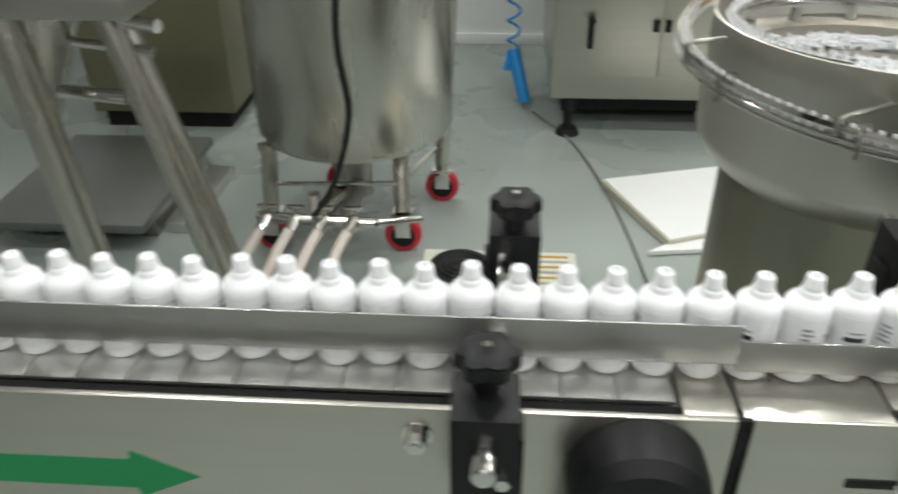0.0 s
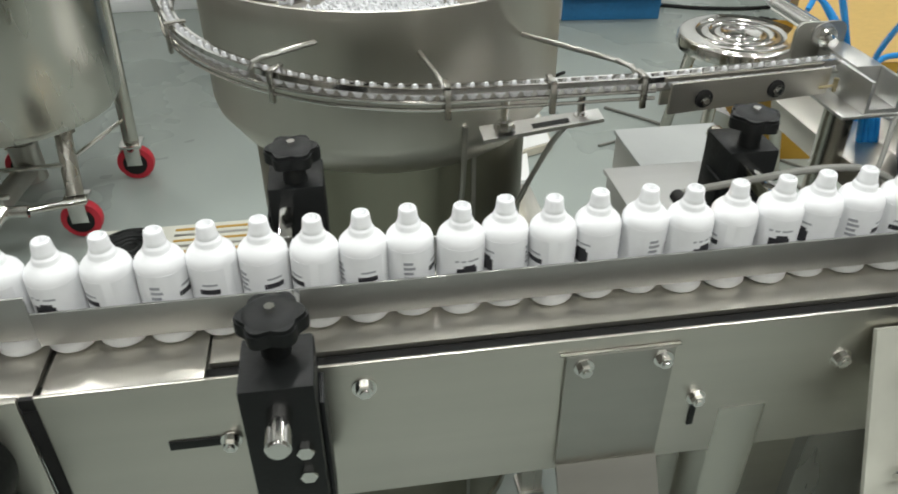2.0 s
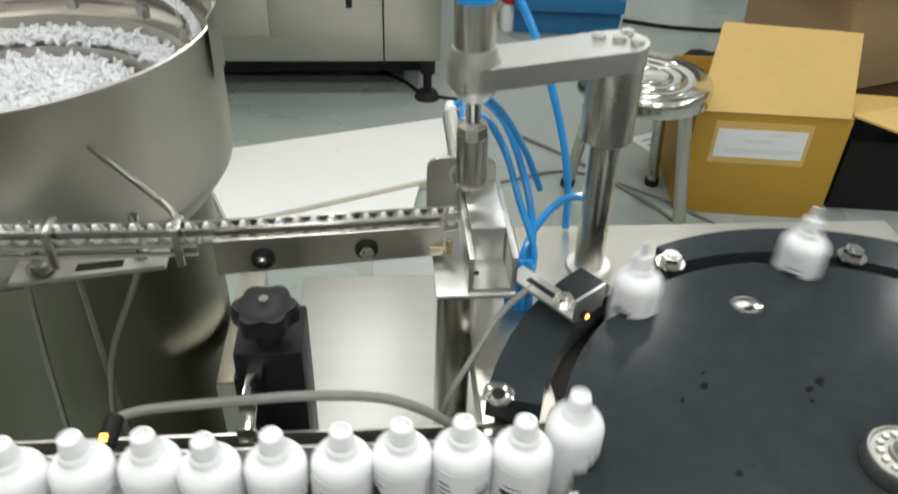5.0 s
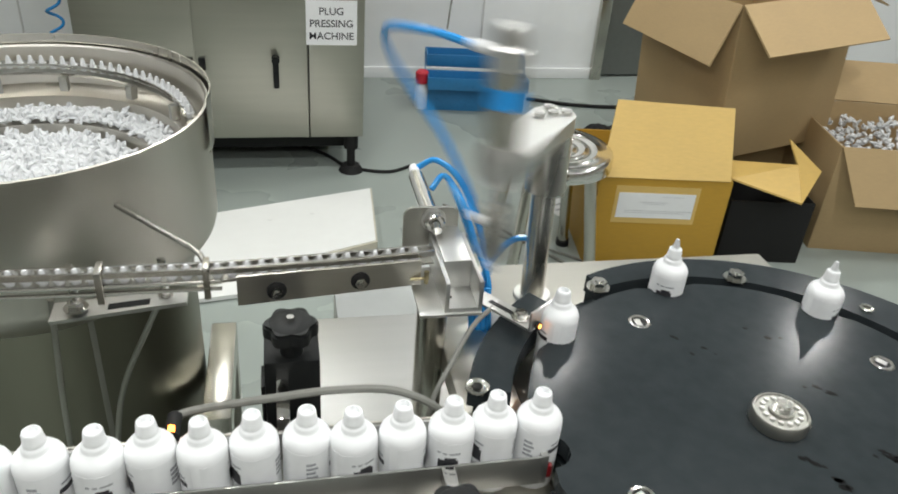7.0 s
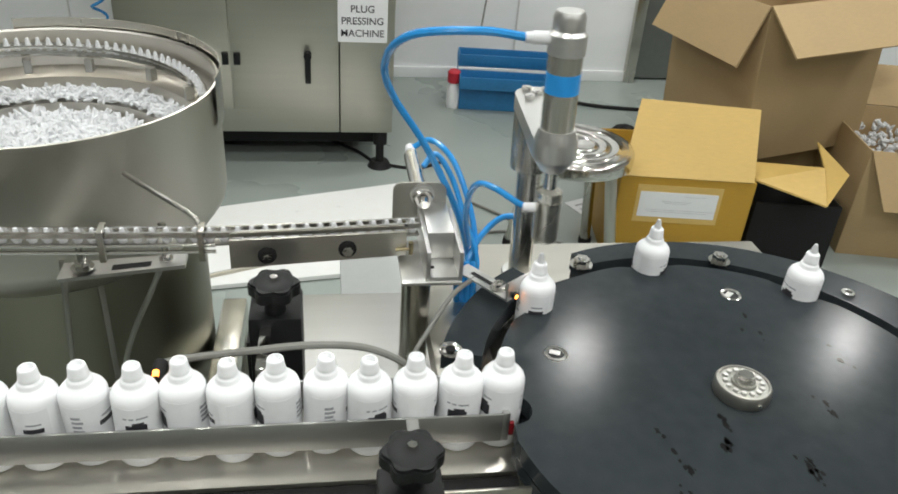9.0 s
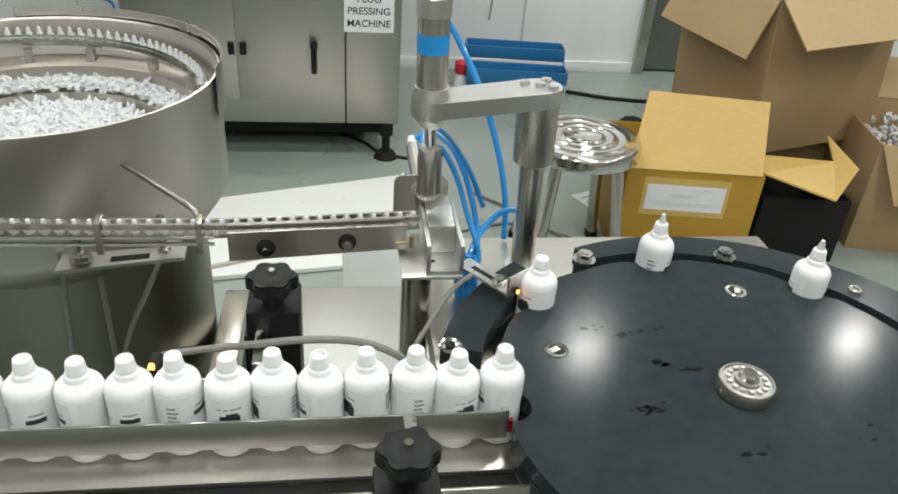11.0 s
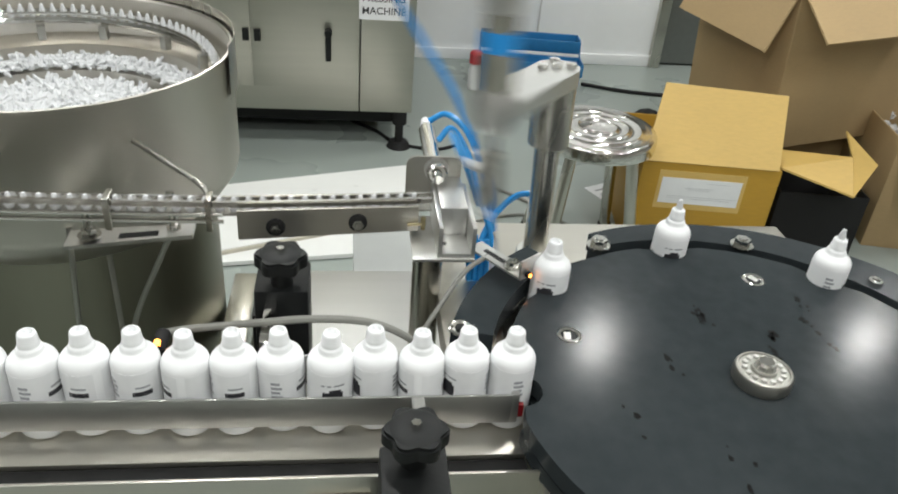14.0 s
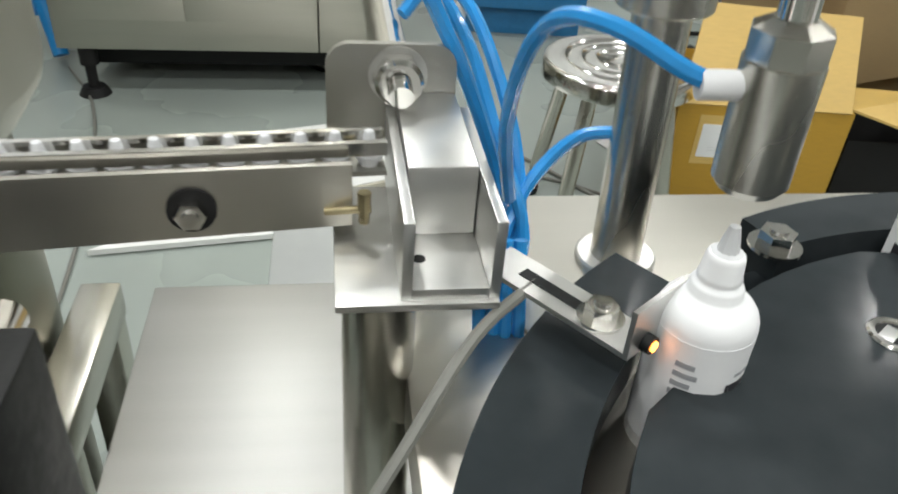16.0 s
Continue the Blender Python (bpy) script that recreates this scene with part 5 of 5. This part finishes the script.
for (cx, cy), top in (((-1.1, 1.53), (-1.065, 1.49, 0.75)), ((-1.395, 1.56), (-1.42, 1.6, 0.5)), ((-1.18, 1.255), (-1.19, 1.325, 0.242)), ((-1.52, 1.25), (-1.515, 1.28, 0.27))):
    bm = B()
    add_cyl(bm, (cx, cy, 0.11), top, 0.02, seg=18)
    if top[2] < 0.4:
        add_cyl(bm, top, (top[0], top[1] + 0.002, top[2] + 0.012), 0.028, 0.026, seg=20)
    part("leg", bm, STEEL, tank, "steel tube leg")
    bm = B()
    add_box(bm, cx - 0.028, cy - 0.03, 0.098, cx + 0.028, cy + 0.03, 0.108, 0.002)
    add_box(bm, cx - 0.02, cy - 0.022, 0.045, cx + 0.02, cy - 0.018, 0.1, 0.001)
    add_box(bm, cx - 0.02, cy + 0.018, 0.045, cx + 0.02, cy + 0.022, 0.1, 0.001)
    cs = part("castor_fork", bm, CHROME, tank)
    bm = B()
    ax = Matrix.Rotation(radians(90), 3, "X")
    add_lathe(bm, [(0.0, -0.014), (0.03, -0.014), (0.046, -0.013), (0.048, -0.008), (0.048, 0.008), (0.046, 0.013), (0.03, 0.014), (0.0, 0.014)], 28, (cx, cy, 0.048), axis=ax)
    part("castor_wheel", bm, RED, cs, "red castor wheel")
    bm = B()
    add_cyl(bm, (cx, cy - 0.0175, 0.048), (cx, cy + 0.0175, 0.048), 0.031, seg=24)
    part("castor_hub", bm, RUBBER, cs)
for x0, x1, y in ((-1.52, -1.18, 1.27), (-1.18, -1.1, 1.4)):
    bm = B()
    if x1 > -1.15:
        add_cyl(bm, (-1.185, 1.30, 0.18), (-1.1, 1.52, 0.18), 0.006, seg=10)
    else:
        add_cyl(bm, (-1.52, 1.262, 0.18), (-1.185, 1.28, 0.18), 0.006, seg=10)
    part("brace", bm, CHROME, tank)
bm = B()
add_tube(bm, [(-1.27, 1.152, 1.3), (-1.265, 1.145, 0.9), (-1.29, 1.143, 0.6), (-1.275, 1.14, 0.42), (-1.31, 1.1, 0.28), (-1.36, 1.07, 0.2)], 0.007, 8)
part("cable", bm, RUBBER, tank, "dark cable down the vessel")
mf = thing("hose_manifold", (-1.37, 1.08, 0), "chrome pipe manifold with four milky hoses", "pipe manifold")
bm = B()
add_cyl(bm, (-1.5, 1.085, 0.185), (-1.22, 1.085, 0.175), 0.014, seg=18)
add_cyl(bm, (-1.36, 1.085, 0.18), (-1.33, 1.2, 0.185), 0.018, seg=18)
add_cyl(bm, (-1.36, 1.085, 0.18), (-1.36, 1.085, 0.25), 0.014, seg=16)
add_cyl(bm, (-1.22, 1.085, 0.175), (-1.12, 1.14, 0.16), 0.009, seg=14)
part("pipe", bm, CHROME, mf)
for i in range(4):
    x = -1.475 + 0.068 * i
    bm = B()
    add_cyl(bm, (x, 1.085, 0.182), (x - 0.012, 1.045, 0.17), 0.018, 0.014, seg=16)
    add_cyl(bm, (x, 1.085, 0.18), (x, 1.085, 0.215), 0.006, seg=10)
    add_box(bm, x - 0.022, 1.079, 0.21, x + 0.022, 1.091, 0.218, 0.002)
    part("valve", bm, CHROME, mf, "chrome valve with wing handle")
    bm = B()
    add_tube(bm, [(x - 0.012, 1.045, 0.17), (x - 0.03, 0.97, 0.145), (x - 0.055, 0.86, 0.09), (x - 0.075, 0.72, 0.03), (x - 0.08, 0.6, 0.012)], 0.0125, 10)
    part("hose", bm, CLEARH, mf, "milky product hose")

fan = thing("vented_control_box", (-0.93, 1.03, 0), "pale control box with round fan grille on the floor", "control box")
bm = B()
add_box(bm, -1.11, 0.95, 0.0, -0.75, 1.11, 0.095, 0.006)
part("case", bm, BEIGE, fan)
bm = B()
add_lathe(bm, [(0.068, 0.096), (0.072, 0.101), (0.06, 0.101), (0.056, 0.096)], 36, (-1.02, 1.03, 0))
for r in (0.045, 0.03, 0.015):
    add_lathe(bm, [(r, 0.097), (r + 0.003, 0.1), (r + 0.006, 0.097)], 30, (-1.02, 1.03, 0))
add_cyl(bm, (-1.02, 1.03, 0.0952), (-1.02, 1.03, 0.0965), 0.056, seg=36)
part("fan_grille", bm, BLACKP, fan, "round dark fan grille")
for i in range(6):
    bm = B()
    add_box(bm, -0.93, 0.972 + 0.022 * i, 0.0945, -0.77, 0.98 + 0.022 * i, 0.0962, 0.0005)
    part("vent_slot", bm, CARDD if i % 2 else DULL, fan)

# ---- left end of the room ----
hs = thing("hopper_stand", (-1.65, 0.85, 0), "steel hopper stand with splayed tube legs", "hopper stand")
for a, b, r in (((-1.60, 0.78, 0.77), (-1.40, 0.72, 0.0), 0.022), ((-1.735, 0.72, 0.77), (-1.63, 0.66, 0.0), 0.03), ((-1.70, 1.0, 0.77), (-1.46, 0.9, 0.0), 0.022)):
    bm = B()
    add_cyl(bm, b, a, r, seg=22)
    part("leg", bm, STEEL, hs, "slanted steel tube leg")
bm = B()
add_box(bm, -2.1, 0.66, 0.765, -1.5, 1.1, 0.80, 0.004)
part("frame", bm, DULL, hs)
bm = B()
add_cyl(bm, (-1.56, 0.76, 0.74), (-1.49, 0.74, 0.735), 0.012, seg=14)
add_cyl(bm, (-1.72, 0.8, 0.6), (-1.6, 0.8, 0.59), 0.014, seg=14)
add_cyl(bm, (-1.75, 0.9, 0.66), (-1.58, 0.9, 0.64), 0.01, seg=14)
part("clamp_rod", bm, CHROME, hs)
bm = B()
add_lathe(bm, [(0.03, 0.5), (0.05, 0.5), (0.16, 0.765), (0.15, 0.765)], 32, (-1.85, 0.9, 0))
part("hopper_cone", bm, STEEL, hs, "steel hopper cone")
oc = thing("steel_cupboard", (-1.95, 2.3, 0), "olive grey steel machine cupboard", "cupboard")
bm = B()
add_box(bm, -2.35, 2.0, 0.06, -1.85, 2.6, 1.5, 0.006)
part("body", bm, mat("olive_steel", (0.2, 0.19, 0.12), 0.4, 0.4, 0.1, 5, 60), oc)
bm = B()
add_box(bm, -2.32, 2.02, 0.0, -1.88, 2.58, 0.06)
part("plinth", bm, RUBBER, oc)
pf2 = thing("step_platform", (-1.98, 1.5, 0), "low steel step platform on the floor", "step")
bm = B()
add_box(bm, -2.3, 1.2, 0.055, -1.85, 1.76, 0.08, 0.003)
part("deck", bm, DOORM, pf2)
for x in (-2.18, -1.87):
    bm = B()
    add_box(bm, x - 0.015, 1.28, 0, x + 0.015, 1.7, 0.055, 0.002)
    part("foot_rail", bm, DULL, pf2)
bm = B()
add_box(bm, -1.84, 1.3, 0.0, -1.76, 1.66, 0.03, 0.003)
part("lower_step", bm, CASTAL, pf2)
pl = thing("black_plug", (-1.72, 1.98, 0.0), "black cable plug lying on the floor", "plug")
bm = B()
add_cyl(bm, (-1.75, 1.98, 0.02), (-1.68, 2.0, 0.035), 0.018, 0.024, 16)
part("plug_body", bm, RUBBER, pl)
bm = B()
add_tube(bm, [(-1.7, 1.99, 0.03), (-1.6, 1.98, 0.01), (-1.5, 2.0, 0.008)], 0.008, 8)
part("cord", bm, RUBBER, pl)


# ---- what moves ----
def dwell_rows(n):
    """Times of rest and step: (start of step i, its end)."""
    return [(t, t + DUR) for t in INDEXES][:n]


def motions():
    steps = dwell_rows(len(INDEXES))

    def bottle_pose(s, turn, wob, rx, ry):
        p = slot_place(s)
        k = 1.0 if s > 0 else 0.0
        extra = -45 * (-s) if s < 0 else 0
        if s < -4:
            extra = -180
        return pose(p.x + wob.x * k, p.y + wob.y * k, p.z + wob.z, rx * k, ry * k, turn + extra)

    for b, s0, turn, wob, rx, ry in bottles:
        rows = [(0.0, bottle_pose(s0, turn, wob, rx, ry))]
        s = s0
        for t0, t1 in steps:
            rows.append((t0, bottle_pose(s, turn, wob, rx, ry)))
            if -4 < s <= 0:
                a0 = ANG0 + 45 * s
                for f in (0.2, 0.5, 0.8):
                    a = radians(a0 - 45 * f)
                    rows.append((t0 + DUR * (0.12 + 0.76 * f), pose(HUB.x + RP * math.cos(a), HUB.y + RP * math.sin(a), BELT + wob.z, 0, 0, turn - 45 * (-s + f))))
            s -= 1
            rows.append((t1, bottle_pose(s, turn, wob, rx, ry)))
        rows.append((16.0, bottle_pose(s, turn, wob, rx, ry)))
        walk(b, rows)

    rows, a = [(0.0, pose(HUB.x, HUB.y, BELT))], 0.0
    for t0, t1 in steps:
        rows.append((t0, pose(HUB.x, HUB.y, BELT, 0, 0, a)))
        for f in (0.2, 0.5, 0.8):
            rows.append((t0 + DUR * (0.12 + 0.76 * f), pose(HUB.x, HUB.y, BELT, 0, 0, a - 45 * f)))
        a -= 45
        rows.append((t1, pose(HUB.x, HUB.y, BELT, 0, 0, a)))
    rows.append((16.0, pose(HUB.x, HUB.y, BELT, 0, 0, a)))
    walk(dial, rows)

    # the arm: at the chute from 0.03 to 0.63 s after each step begins, over the pocket from 0.78 to 1.28 s
    LEFT, RIGHT = 14.0, 85.0

    def arm_pose(deg):
        return LEAN @ pose(0, 0, ARMZ, 0, 0, deg)

    def plunge(d):
        return pose(-ARM, 0, LIFT - d)

    arm_rows, pl_rows = [(0.0, arm_pose(RIGHT))], [(0.0, plunge(0))]
    cycles = [START - PERIOD] + INDEXES
    for c in cycles:
        for t, deg in ((c - 0.12, RIGHT), (c - 0.05, (LEFT + RIGHT) / 2), (c + 0.03, LEFT), (c + 0.63, LEFT), (c + 0.70, (LEFT + RIGHT) / 2), (c + 0.78, RIGHT)):
            if 0.0 < t < 16.0:
                arm_rows.append((t, arm_pose(deg)))
        for t, dd in ((c + 0.48, 0), (c + 0.53, 0.026), (c + 0.58, 0.026), (c + 0.63, 0), (c + 0.92, 0), (c + 0.99, 0.019), (c + 1.16, 0.019), (c + 1.24, 0)):
            if 0.0 < t < 16.0:
                pl_rows.append((t, plunge(dd)))
    arm_rows.append((16.0, arm_pose(RIGHT)))
    pl_rows.append((16.0, plunge(0)))
    walk(arm, arm_rows)
    walk(plunger, pl_rows)

    # plugs: each step one is lifted from the rail's end, set into the bottle and carried on by the dial
    def rail_pose(i):
        p, h = along(LINE, 0.006 + PSTEP * i)
        return pose(p.x, p.y, RAILZ - 0.0122 + rise(p.x, p.y), 0, 0, math.degrees(h))

    def held(deg, dd):
        return arm_pose(deg) @ pose(-ARM, 0, LIFT - 0.044 - dd)

    def seated(s, f=0.0):
        if s - f < -4:
            p = slot_place(s - 1) if f else slot_place(s)
            return pose(p.x, p.y, BELT + 0.0815)
        a = radians(ANG0 + 45 * (s - f))
        return pose(HUB.x + RP * math.cos(a), HUB.y + RP * math.sin(a), BELT + 0.0815)

    for j, ob in enumerate(plugs):
        k = j - 4                      # lifted in cycle k (counted from the first step); the first four sit in bottles already
        rows = []
        if k < 0:
            rows.append((0.0, seated(k)))
            s = k
        else:
            rows.append((0.0, rail_pose(k)))
            s = None
        for i, (t0, t1) in enumerate(steps):
            if s is None and i < k:
                rows.append((t0 + 0.66, rail_pose(k - i)))
                rows.append((t0 + 0.80, rail_pose(k - i - 1)))
            elif s is None and i == k:
                for t, m in ((t0 + 0.56, rail_pose(0)), (t0 + 0.63, held(LEFT, 0)), (t0 + 0.70, held((LEFT + RIGHT) / 2, 0)), (t0 + 0.78, held(RIGHT, 0)), (t0 + 0.92, held(RIGHT, 0)), (t0 + 0.99, seated(-1))):
                    if t < 16.0:
                        rows.append((t, m))
                s = -1
            elif s is not None:
                rows.append((t0, seated(s)))
                if s > -4:
                    for f in (0.2, 0.5, 0.8):
                        rows.append((t0 + DUR * (0.12 + 0.76 * f), seated(s, f)))
                s -= 1
                rows.append((t1, seated(s)))
        rows.append((16.0, rows[-1][1]))
        walk(ob, rows)


motions()
